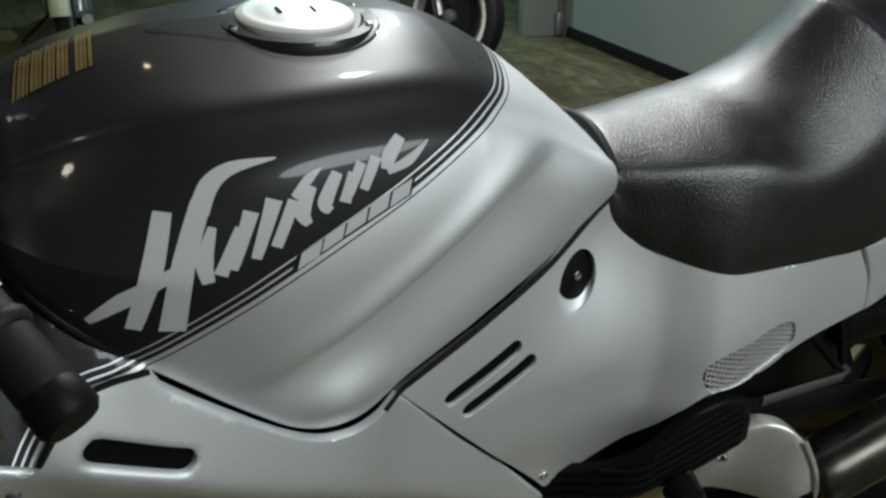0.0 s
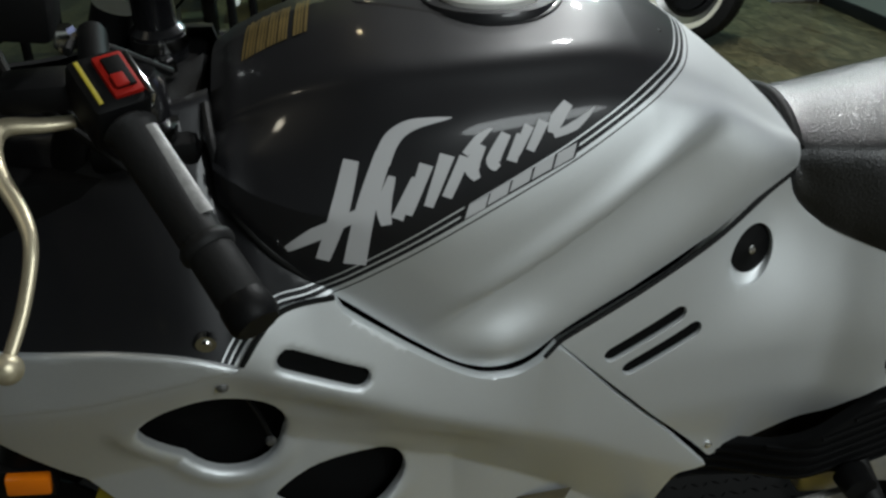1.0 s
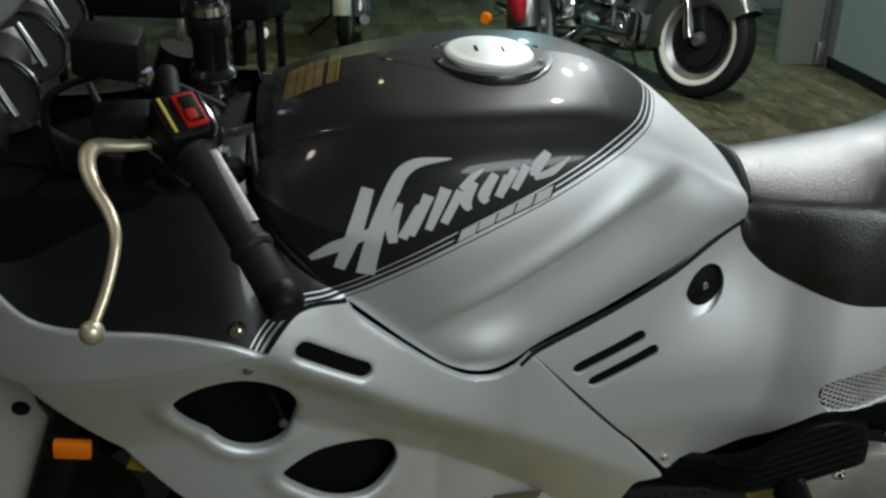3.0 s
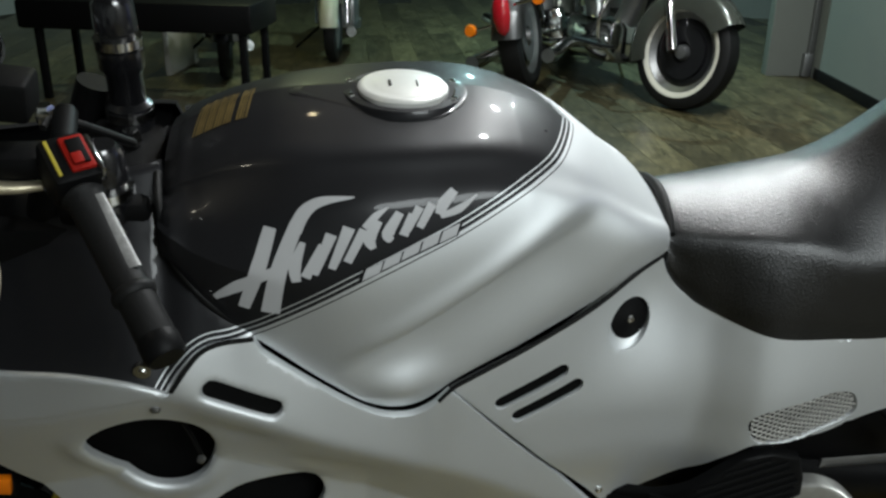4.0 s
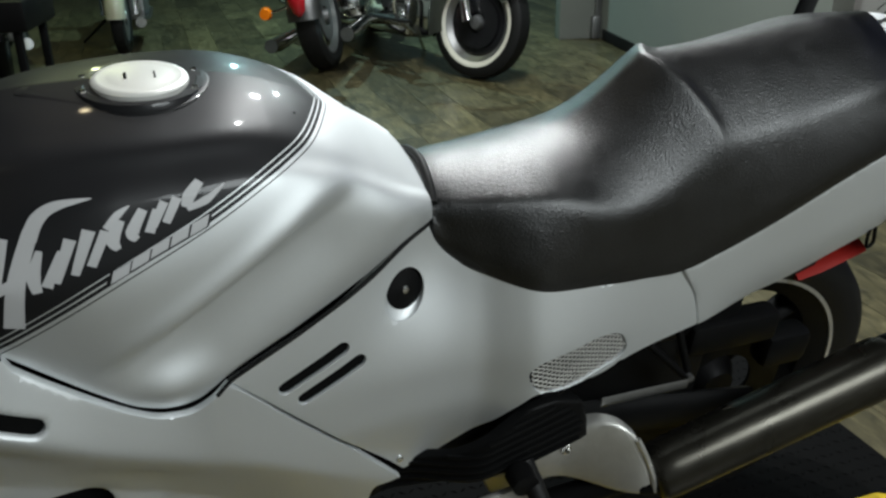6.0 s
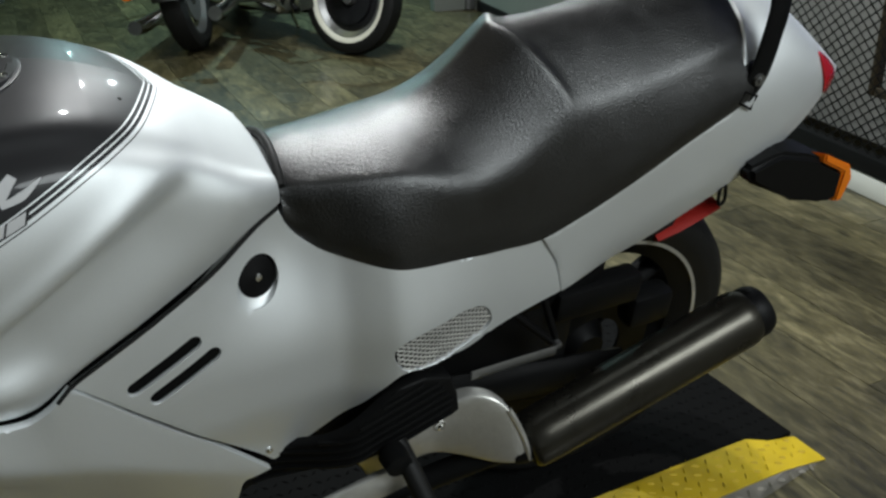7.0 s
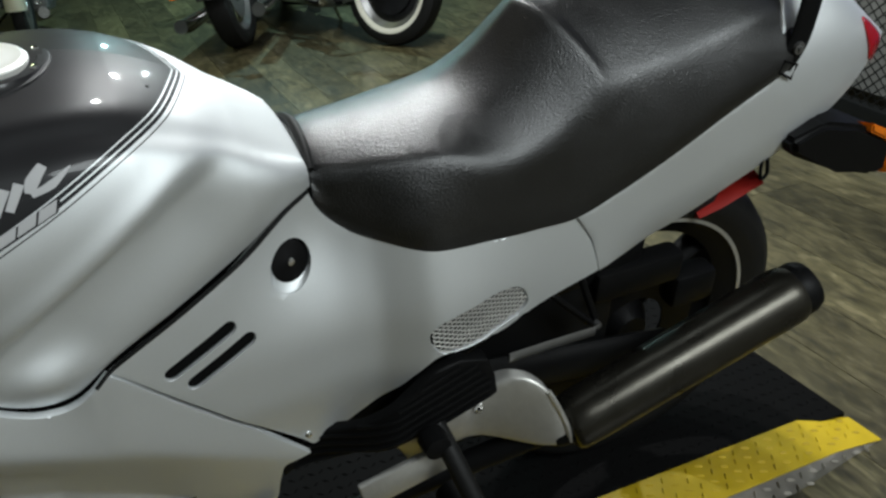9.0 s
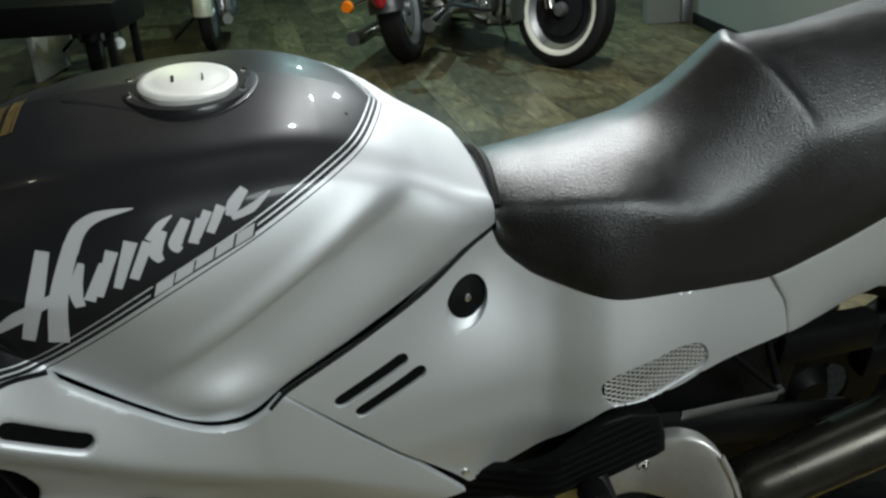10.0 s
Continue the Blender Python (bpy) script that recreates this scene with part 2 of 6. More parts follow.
# ---- building helpers ----
def thing(name, label, category, m=None, group="", kind=""):
    ob = new(name)
    ob.empty_display_size = 0.05
    if m is not None:
        ob.matrix_world = m
    return tagged(ob, label, category, group, kind)


def part(name, bm, mat, parent=None, label="", smooth=True, angle=40):
    """Links a bmesh as one mesh object under a thing or a part."""
    me = bpy.data.meshes.new(name)
    bmesh.ops.recalc_face_normals(bm, faces=bm.faces)
    bm.to_mesh(me)
    bm.free()
    for p in me.polygons:
        p.use_smooth = smooth
    if smooth and angle:
        me.set_sharp_from_angle(angle=radians(angle))
    me.materials.append(mat)
    ob = new(name, me)
    if parent is not None:
        ob.parent = parent
    if label:
        ob["label"] = label
    return ob


def solid(name, bm, mat, label, category, kind="", group="", smooth=True):
    return tagged(part(name, bm, mat, None, "", smooth), label, category, group, kind)


def box(x0, x1, y0, y1, z0, z1, bevel=0.0, m=None, bm=None):
    bm = bm or bmesh.new()
    v = [bm.verts.new(c) for c in ((x0, y0, z0), (x1, y0, z0), (x1, y1, z0), (x0, y1, z0), (x0, y0, z1), (x1, y0, z1), (x1, y1, z1), (x0, y1, z1))]
    fs = [bm.faces.new([v[i] for i in q]) for q in ((3, 2, 1, 0), (4, 5, 6, 7), (0, 1, 5, 4), (1, 2, 6, 5), (2, 3, 7, 6), (3, 0, 4, 7))]
    if bevel:
        es = list({e for f in fs for e in f.edges})
        out = bmesh.ops.bevel(bm, geom=es, offset=bevel, segments=2, affect="EDGES", profile=0.5)
        v = list({w for f in out["faces"] for w in f.verts} | {w for w in v if w.is_valid})
    if m is not None:
        bmesh.ops.transform(bm, matrix=m, verts=[w for w in v if w.is_valid])
    return bm


def smooth_curve(pts, n=8, closed=False):
    """A Catmull-Rom line through points of any dimension."""
    p = [np.array(q, float) for q in pts]
    k = len(p)
    out = []
    for i in range(k if closed else k - 1):
        a, b, c, d = (p[(i - 1) % k], p[i], p[(i + 1) % k], p[(i + 2) % k]) if closed else (p[max(i - 1, 0)], p[i], p[i + 1], p[min(i + 2, k - 1)])
        for j in range(n):
            t = j / n
            out.append(0.5 * (2 * b + (c - a) * t + (2 * a - 5 * b + 4 * c - d) * t * t + (3 * b - a - 3 * c + d) * t ** 3))
    if not closed:
        out.append(p[-1])
    return out


def tube(path, radii, sides=14, caps=True, bm=None, squash=(1, 1), up=(0, 0, 1)):
    """A round bar along a line of points, its radius given for each point or once."""
    bm = bm or bmesh.new()
    path = [Vector(p) for p in path]
    if isinstance(radii, (int, float)):
        radii = [radii] * len(path)
    radii = [float(r) for r in radii]
    rings = []
    for i, p in enumerate(path):
        d = (path[min(i + 1, len(path) - 1)] - path[max(i - 1, 0)]).normalized()
        a = d.cross(Vector(up))
        if a.length < 1e-3:
            a = d.cross(Vector((1, 0, 0)))
        a.normalize()
        b = a.cross(d)
        rings.append([bm.verts.new(p + radii[i] * (squash[0] * math.cos(2 * math.pi * k / sides) * a + squash[1] * math.sin(2 * math.pi * k / sides) * b)) for k in range(sides)])
    for r, s in zip(rings, rings[1:]):
        for k in range(sides):
            bm.faces.new((r[k], r[(k + 1) % sides], s[(k + 1) % sides], s[k]))
    if caps:
        bm.faces.new(rings[0][::-1]), bm.faces.new(rings[-1])
    return bm


def turned(profile, sides=40, axis="Y", at=(0, 0, 0), bm=None, closed=True):
    """A body turned about an axis from (radius, along) pairs; closed joins the last pair to the first."""
    bm = bm or bmesh.new()
    rings = []
    for r, h in profile:
        ring = []
        for k in range(sides):
            c, s = r * math.cos(2 * math.pi * k / sides), r * math.sin(2 * math.pi * k / sides)
            q = {"Y": (c, h, s), "Z": (c, s, h), "X": (h, c, s)}[axis]
            ring.append(bm.verts.new(Vector(q) + Vector(at)))
        rings.append(ring)
    pairs = list(zip(rings, rings[1:])) + ([(rings[-1], rings[0])] if closed else [])
    for a, b in pairs:
        for k in range(sides):
            bm.faces.new((a[k], a[(k + 1) % sides], b[(k + 1) % sides], b[k]))
    if not closed:
        for ring in (rings[0], rings[-1]):
            if (ring[0].co - ring[sides // 2].co).length > 1e-6:
                bm.faces.new(ring)
    return bm


def spl(table, x):
    """Smooth interpolation in a table of (x, value)."""
    xs, ys = np.array(table, float).T
    x = np.clip(np.asarray(x, float), xs[0], xs[-1])
    g = np.gradient(ys, xs)
    i = np.clip(np.searchsorted(xs, x) - 1, 0, len(xs) - 2)
    h = xs[i + 1] - xs[i]
    t = (x - xs[i]) / h
    return ((2 * t ** 3 - 3 * t ** 2 + 1) * ys[i] + (t ** 3 - 2 * t ** 2 + t) * h * g[i] + (-2 * t ** 3 + 3 * t ** 2) * ys[i + 1] + (t ** 3 - t ** 2) * h * g[i + 1])


def step(a, b, x):
    t = np.clip((np.asarray(x, float) - a) / (b - a), 0, 1)
    return t * t * (3 - 2 * t)


def inside(px, pz, poly):
    poly = np.asarray(poly)
    hit = np.zeros(len(px), bool)
    for (x0, z0), (x1, z1) in zip(poly, np.roll(poly, -1, 0)):
        if z0 != z1:
            hit ^= ((z0 > pz) != (z1 > pz)) & (px < (x1 - x0) * (pz - z0) / (z1 - z0) + x0)
    return hit


def edge_distance(px, pz, poly, closed=True):
    poly = np.asarray(poly)
    q = np.c_[px, pz]
    best = np.full(len(px), 9.0)
    for a, b in zip(poly if closed else poly[:-1], np.roll(poly, -1, 0) if closed else poly[1:]):
        d = b - a
        t = np.clip(((q - a) @ d) / max(d @ d, 1e-12), 0, 1)
        best = np.minimum(best, np.hypot(*(q - a - t[:, None] * d).T))
    return best


def resample(poly, gap):
    out = []
    for a, b in zip(poly, np.roll(np.asarray(poly, float), -1, 0)):
        a = np.array(a, float)
        k = max(1, int(np.hypot(*(b - a)) / gap))
        out += [a + (b - a) * j / k for j in range(k)]
    return out


def shell(outline, depth, holes=(), gap=0.010, wall=0.014, round_edge=0.004, round_hole=0.004, both=False):
    """A formed panel over the side view (x, z): depth(x, z) is its half width; holes go through; edges are rolled in and have a wall."""
    from mathutils.geometry import delaunay_2d_cdt
    loops = [resample(outline, gap * 0.7)] + [resample(h, gap * 0.5) for h in holes]
    pts, edges = [], []
    for lp in loops:
        k = len(pts)
        pts += [tuple(p) for p in lp]
        edges += [(k + i, k + (i + 1) % len(lp)) for i in range(len(lp))]
    o = np.array(outline)
    gx, gz = np.meshgrid(np.arange(o[:, 0].min(), o[:, 0].max(), gap), np.arange(o[:, 1].min(), o[:, 1].max(), gap))
    gx[::2] += gap / 2
    gx, gz = gx.ravel(), gz.ravel()
    keep = inside(gx, gz, loops[0]) & (edge_distance(gx, gz, loops[0]) > gap * 0.45)
    for h in loops[1:]:
        keep &= ~inside(gx, gz, h) & (edge_distance(gx, gz, h) > gap * 0.4)
    pts += list(zip(gx[keep], gz[keep]))
    for lp, r in [(loops[0], round_edge)] + [(h, round_hole) for h in loops[1:]]:
        c = np.array(lp)
        d = np.roll(c, -1, 0) - np.roll(c, 1, 0)
        nrm = np.c_[-d[:, 1], d[:, 0]] / np.maximum(np.hypot(*d.T), 1e-9)[:, None]
        for f in ((0.3, 0.75) if r >= 0.003 else (0.5,)):
            for sgn in (1, -1):
                q = c + sgn * f * r * nrm
                ok = inside(q[:, 0], q[:, 1], loops[0])
                for h in loops[1:]:
                    ok &= ~inside(q[:, 0], q[:, 1], h)
                pts += [tuple(p) for p in q[ok]]
    vs, _, fs, *_ = delaunay_2d_cdt([Vector(p) for p in pts], edges, [], 0, 1e-6)
    v = np.array([tuple(p) for p in vs])
    tri = np.array([f for f in fs if len(f) == 3])
    mid = v[tri].mean(1)
    ok = inside(mid[:, 0], mid[:, 1], loops[0])
    for h in loops[1:]:
        ok &= ~inside(mid[:, 0], mid[:, 1], h)
    tri = tri[ok]
    w = depth(v[:, 0], v[:, 1])
    d0 = edge_distance(v[:, 0], v[:, 1], loops[0])
    roll = lambda d, r: r - np.sqrt(np.maximum(r * r - np.maximum(r - d, 0) ** 2, 0))
    w = w - roll(d0, round_edge)
    for h in loops[1:]:
        w = w - roll(edge_distance(v[:, 0], v[:, 1], h), round_hole)
    bm = bmesh.new()
    for side in ((-1, 1) if both else (-1,)):
        vb = [bm.verts.new((x, side * y, z)) for (x, z), y in zip(v, w)]
        for f in tri:
            bm.faces.new([vb[i] for i in f])
        bm.edges.ensure_lookup_table()
        rim = [e for e in bm.edges if len(e.link_faces) == 1 and e.verts[0].co.y * side > 0]
        inner = {}
        for e in rim:
            for q in e.verts:
                if q not in inner:
                    inner[q] = bm.verts.new((q.co.x, q.co.y - side * wall, q.co.z))
        for e in rim:
            a, b = e.verts
            bm.faces.new((a, b, inner[b], inner[a]))
    bmesh.ops.delete(bm, geom=[q for q in bm.verts if not q.link_faces], context="VERTS")
    return bm


def slot(ax, az, bx, bz, r, n=8):
    """The outline of a round-ended slot from a to b."""
    d = math.atan2(bz - az, bx - ax)
    out = [(bx + r * math.cos(d + t), bz + r * math.sin(d + t)) for t in np.linspace(-math.pi / 2, math.pi / 2, n)]
    return out + [(ax + r * math.cos(d + t), az + r * math.sin(d + t)) for t in np.linspace(math.pi / 2, 3 * math.pi / 2, n)]


# ---- the silver motorcycle, leaning on its side stand ----
# its own axes: x to the tail, y to its right, z up; it faces -x
YAW, LEAN = radians(34), radians(12)
W_AX = Vector((-math.sin(YAW), math.cos(YAW), 0))
BIKE = Matrix.Identity(4)
for i, axis in enumerate((Vector((math.cos(YAW), math.sin(YAW), 0)), math.cos(LEAN) * W_AX + math.sin(LEAN) * Vector((0, 0, 1)), math.cos(LEAN) * Vector((0, 0, 1)) - math.sin(LEAN) * W_AX)):
    BIKE.col[i][:3] = axis
BIKE.translation = (-0.1566, 1.0053, 0.012)

bike = thing("motorcycle", "silver and dark grey sports motorcycle leaning on its side stand", "motorcycle", BIKE)

# fuel tank
TANK_TOP = [(-0.262, 0.925), (-0.252, 0.938), (-0.229, 0.951), (-0.15, 0.978), (-0.074, 0.984), (0.017, 0.984), (0.111, 0.974), (0.167, 0.953), (0.205, 0.931), (0.26, 0.889), (0.30, 0.856), (0.334, 0.824)]
TANK_LOW = [(-0.252, 0.857), (-0.235, 0.83), (-0.213, 0.809), (-0.167, 0.772), (-0.096, 0.705), (-0.05, 0.668), (-0.02, 0.655), (0.008, 0.656), (0.046, 0.68), (0.15, 0.725), (0.222, 0.758), (0.29, 0.796), (0.308, 0.801), (0.318, 0.803)]
TANK_WLOW = [(-0.252, 0.165), (-0.2, 0.19), (-0.1, 0.198), (0, 0.190), (0.05, 0.187), (0.15, 0.165), (0.22, 0.145), (0.29, 0.117), (0.308, 0.108), (0.318, 0.101)]
TANK_WMAX = [(-0.252, 0.168), (-0.2, 0.192), (-0.1, 0.213), (0, 0.208), (0.06, 0.197), (0.15, 0.176), (0.22, 0.156), (0.29, 0.124), (0.308, 0.111), (0.318, 0.101)]
TANK_WSH = [(-0.252, 0.11), (-0.1, 0.135), (0.06, 0.126), (0.15, 0.112), (0.22, 0.098), (0.29, 0.086), (0.318, 0.076)]


def knee_recess(x, z):
    """How far the knee hollow under the slanting crease sinks the side of the tank."""
    ux, uz = 0.872, 0.489
    d = (x + 0.06) * uz - (z - 0.745) * ux
    a = (x + 0.06) * ux + (z - 0.745) * uz
    run = step(-0.06, 0.08, a) * (1 - step(0.22, 0.36, a))
    return run * (0.026 * step(-0.013, 0.006, d) * (1 - 0.7 * step(0.02, 0.11, d)) - 0.006 * np.exp(-((d + 0.022) / 0.014) ** 2)) - 0.013 * np.exp(-(((x + 0.015) / 0.042) ** 2 + ((z - 0.695) / 0.026) ** 2))


def tank_section(x, n=9):
    zb, zt = float(spl(TANK_LOW, x)), float(spl(TANK_TOP, x))
    wl, wm, ws = float(spl(TANK_WLOW, x)), float(spl(TANK_WMAX, x)), float(spl(TANK_WSH, x))
    h = max(zt - zb, 0.004)
    drop = min(0.019, 0.24 * h)
    k = min(1.0, h / 0.26)
    back = float(step(-0.21, -0.04, x))
    ctrl = [(wl, zb), (0.55 * wl + 0.45 * wm + 0.003, zb + 0.2 * h), (wm, zb + 0.42 * h), (wm * 0.982, zb + (0.48 + 0.14 * back) * h), (wm * 0.852 + 0.002, zb + (0.67 + 0.14 * back) * h), (ws + 0.017 * k, zt - drop - 0.014 * k), (ws - 0.003 * k, zt - drop + 0.0015 * k), (ws * 0.72, zt - drop * 0.52), (ws * 0.38, zt - drop * 0.17), (0, zt)]
    p = np.array(smooth_curve(ctrl, n))
    soft = p.copy()
    for _ in range(110):
        q = np.vstack([soft, [(-soft[-2, 0], soft[-2, 1])]])
        soft[1:] = 0.25 * q[:-2] + 0.5 * q[1:-1] + 0.25 * q[2:]
    p = p + (soft - p) * (0.10 + 0.90 * float(step(0.02, 0.30, x)))
    p[-1, 0] = 0
    p[:, 0] -= knee_recess(x, p[:, 1]) * (p[:, 0] > 0.03)
    p[0, 0] -= 0.003
    return np.vstack([[p[0, 0] - 0.03, zb + 0.006], p])


def tank_y(x, z):
    s = tank_section(x)[1:]
    i = np.argsort(s[:, 1])
    return -float(np.interp(z, s[i, 1], s[i, 0]))


# the edge of the dark field, in the plane seen from the side and 24 degrees above
EDGE = [(-0.278, -0.232, 0.70), (-0.264, -0.232, 0.737), (-0.245, -0.226, 0.764), (-0.222, -0.212, 0.778), (-0.176, -0.200, 0.784), (-0.063, -0.207, 0.847), (-0.009, -0.198, 0.870), (0.046, -0.184, 0.892), (0.110, -0.166, 0.922), (0.164, -0.138, 0.942), (0.198, -0.092, 0.953), (0.211, -0.046, 0.949), (0.212, 0, 0.945)]
EDGE2 = np.array(smooth_curve([(x, 0.9135 * z + 0.4067 * y) for x, y, z in EDGE], 6))
FIELD = np.vstack([EDGE2, [(0.212, 2), (-1.5, 2), (-1.5, EDGE2[0, 1])]])


def paint_band(ob):
    """Stores on the mesh how far each point lies inside the dark field."""
    me = ob.data
    co = np.zeros(len(me.vertices) * 3)
    me.vertices.foreach_get("co", co)
    co = co.reshape(-1, 3)
    a, b = co[:, 0], 0.9135 * co[:, 2] - 0.4067 * np.abs(co[:, 1])
    d = edge_distance(a, b, EDGE2, False) * np.where(inside(a, b, FIELD), 1, -1)
    at = me.attributes.new("band", "FLOAT", "POINT")
    at.data.foreach_set("value", d)


def tank_mesh():
    bm = bmesh.new()
    xs = np.concatenate([np.linspace(-0.252, 0.12, 120), np.linspace(0.1235, 0.24, 50), np.linspace(0.2425, 0.318, 36)])
    full_rows = []
    for x in xs:
        s = tank_section(float(x))
        fall = float(np.interp(x, [-0.25, -0.15, -0.05, 0.05, 0.12, 0.2], [0.11, 0.18, 0.12, 0.06, 0.04, 0.0]))
        full_rows.append([(-y, z) for y, z in s] + [(y, z - fall * y) for y, z in s[-2::-1]])
    body = np.array(full_rows)
    eased = body.copy()
    for _ in range(60):
        eased[1:-1] = 0.25 * eased[:-2] + 0.5 * eased[1:-1] + 0.25 * eased[2:]
    share = (step(0.06, 0.16, xs) * (1 - step(0.29, 0.318, xs)))[:, None, None]
    body = body + (eased - body) * share
    rows = [[bm.verts.new((x, y, z)) for y, z in row] for x, row in zip(xs, body)]
    for r, s in zip(rows, rows[1:]):
        for i in range(len(r) - 1):
            bm.faces.new((r[i], r[i + 1], s[i + 1], s[i]))
    front = [bm.verts.new((v.co.x - 0.012, v.co.y * 0.93, v.co.z - 0.006 if v.co.z > 0.9 else v.co.z + 0.004)) for v in rows[0]]
    for i in range(len(front) - 1):
        bm.faces.new((rows[0][i + 1], rows[0][i], front[i], front[i + 1]))
    bm.faces.new(front)
    bm.faces.new(rows[-1])
    return bm


tank = part("fuel_tank", tank_mesh(), M_TANK, bike, "dark grey over silver tank with pinstripes", angle=60)
paint_band(tank)


def tank_patch(pts, lift=0.0012, gap=0.006):
    """A flat mark laid on the side of the tank, from its outline in side view."""
    from mathutils.geometry import delaunay_2d_cdt
    lp = resample(pts, gap)
    o = np.array(lp)
    gx, gz = np.meshgrid(np.arange(o[:, 0].min(), o[:, 0].max(), gap), np.arange(o[:, 1].min(), o[:, 1].max(), gap))
    gx, gz = gx.ravel(), gz.ravel()
    keep = inside(gx, gz, lp) & (edge_distance(gx, gz, lp) > gap * 0.4)
    allp = [Vector(p) for p in lp] + [Vector(p) for p in zip(gx[keep], gz[keep])]
    vs, _, fs, *_ = delaunay_2d_cdt(allp, [(i, (i + 1) % len(lp)) for i in range(len(lp))], [], 0, 1e-7)
    bm = bmesh.new()
    vb = []
    for p in vs:
        z = p[1]
        for _ in range(12):
            z += 0.5 * (p[1] - 0.445 * (0.19 + tank_y(p[0], z)) - z)
        vb.append(bm.verts.new((p[0], tank_y(p[0], z) - lift, z + 0.3 * lift)))
    for f in fs:
        c = np.mean([tuple(vs[i]) for i in f], 0)
        if inside(np.array([c[0]]), np.array([c[1]]), lp)[0]:
            bm.faces.new([vb[i] for i in f])
    bmesh.ops.delete(bm, geom=[q for q in bm.verts if not q.link_faces], context="VERTS")
    return bm


def ribbon(line, widths):
    """The outline of a brush stroke along a line, from its widths."""
    c = np.array(smooth_curve(line, 6))
    w = np.interp(np.linspace(0, 1, len(c)), np.linspace(0, 1, len(widths)), widths) / 2
    d = np.gradient(c, axis=0)
    nrm = np.c_[-d[:, 1], d[:, 0]] / np.hypot(*d.T)[:, None]
    return [tuple(p) for p in c + nrm * w[:, None]] + [tuple(p) for p in (c - nrm * w[:, None])[::-1]]


# brush-stroke mark and row of blocks, plain shapes without letters
STROKES = [
    ([(-0.149, 0.914), (-0.163, 0.868), (-0.181, 0.820)], (0.013, 0.016, 0.012)),
    ([(-0.211, 0.832), (-0.185, 0.847), (-0.140, 0.868)], (0.006, 0.014, 0.009)),
    ([(-0.122, 0.918), (-0.142, 0.866), (-0.154, 0.813)], (0.014, 0.017, 0.020)),
    ([(-0.125, 0.909), (-0.114, 0.930), (-0.096, 0.941), (-0.063, 0.9445)], (0.015, 0.014, 0.010, 0.001)),
    ([(-0.117, 0.897), (-0.126, 0.870), (-0.125, 0.852)], (0.006, 0.013, 0.009)),
    ([(-0.098, 0.894), (-0.116, 0.857)], (0.006, 0.011)),
    ([(-0.088, 0.905), (-0.107, 0.860)], (0.012, 0.008)),
    ([(-0.070, 0.912), (-0.089, 0.866)], (0.013, 0.008)),
    ([(-0.055, 0.909), (-0.073, 0.873)], (0.010, 0.009)),
    ([(-0.030, 0.932), (-0.042, 0.924), (-0.055, 0.911)], (0.001, 0.008, 0.006)),
    ([(-0.040, 0.918), (-0.050, 0.899), (-0.046, 0.887)], (0.008, 0.014, 0.006)),
    ([(-0.018, 0.926), (-0.031, 0.903), (-0.027, 0.895)], (0.009, 0.013, 0.006)),
    ([(-0.005, 0.924), (-0.015, 0.900)], (0.008, 0.010)),
    ([(0.003, 0.931), (-0.011, 0.906)], (0.009, 0.008)),
    ([(0.016, 0.934), (0.002, 0.908)], (0.010, 0.008)),
    ([(0.040, 0.948), (0.028, 0.934), (0.023, 0.922)], (0.009, 0.013, 0.009)),
    ([(0.024, 0.920), (0.044, 0.927), (0.064, 0.942)], (0.006, 0.009, 0.001)),
]
for line, widths in STROKES:
    part("brush_stroke", tank_patch(ribbon(line, widths)), M_DECAL, tank)
# row of pale blocks on a dark bar
part("name_bar", tank_patch([(-0.0635, 0.8480), (0.0425, 0.8965), (0.0475, 0.9095), (-0.0575, 0.8630)], 0.0011), M_DARKPAINT, tank)
for k in range(5):
    u = k / 4
    x0, z0 = -0.0475 + 0.081 * u, 0.8615 + 0.0385 * u + 0.0016 * (1 - (2 * u - 1) ** 2)
    part("name_block", tank_patch([(x0 - 0.0112, z0 - 0.0113), (x0 + 0.0072, z0 - 0.0027), (x0 + 0.0112, z0 + 0.0108), (x0 - 0.0067, z0 + 0.0027)], 0.0015), M_DECAL, tank)

# warning print on the tank's top and its two pads
for k in range(17):
    x0 = -0.234 + 0.0034 * k + (0.004 if k > 12 else 0)
    bm = bmesh.new()
    q = []
    for yy in np.linspace(-0.052, 0.018 + 0.004 * math.sin(k * 2.1), 6):
        for xx in (x0, x0 + (0.0027 if k % 3 else 0.0019)):
            px = xx + 0.10 * (yy + 0.05)
            s = tank_section(px)[1:]
            i = np.argsort(-s[:, 0])
            fall = float(np.interp(px, [-0.25, -0.15], [0.11, 0.18]))
            q.append(bm.verts.new((px, yy, float(np.interp(-abs(yy), -s[i, 0], s[i, 1])) - fall * max(yy, 0) + 0.0012)))
    for j in range(0, 10, 2):
        bm.faces.new((q[j], q[j + 1], q[j + 3], q[j + 2]))
    part("warning_print", bm, M_GOLD, tank)

# filler cap in its collar, on a drop-shaped plinth
pl = [(-0.118 + 0.010 * math.cos(t), 0.010 * math.sin(t)) for t in np.linspace(math.pi * 0.62, math.pi * 1.38, 8)] + [(0.073 * math.cos(t), 0.073 * math.sin(t)) for t in np.linspace(-math.pi * 0.60, math.pi * 0.60, 30)]
bm = bmesh.new()
lo = [bm.verts.new((x * 1.03, y * 1.03 - 0.013, float(spl(TANK_TOP, x)) - 0.006 - 1.2 * y * y)) for x, y in pl]
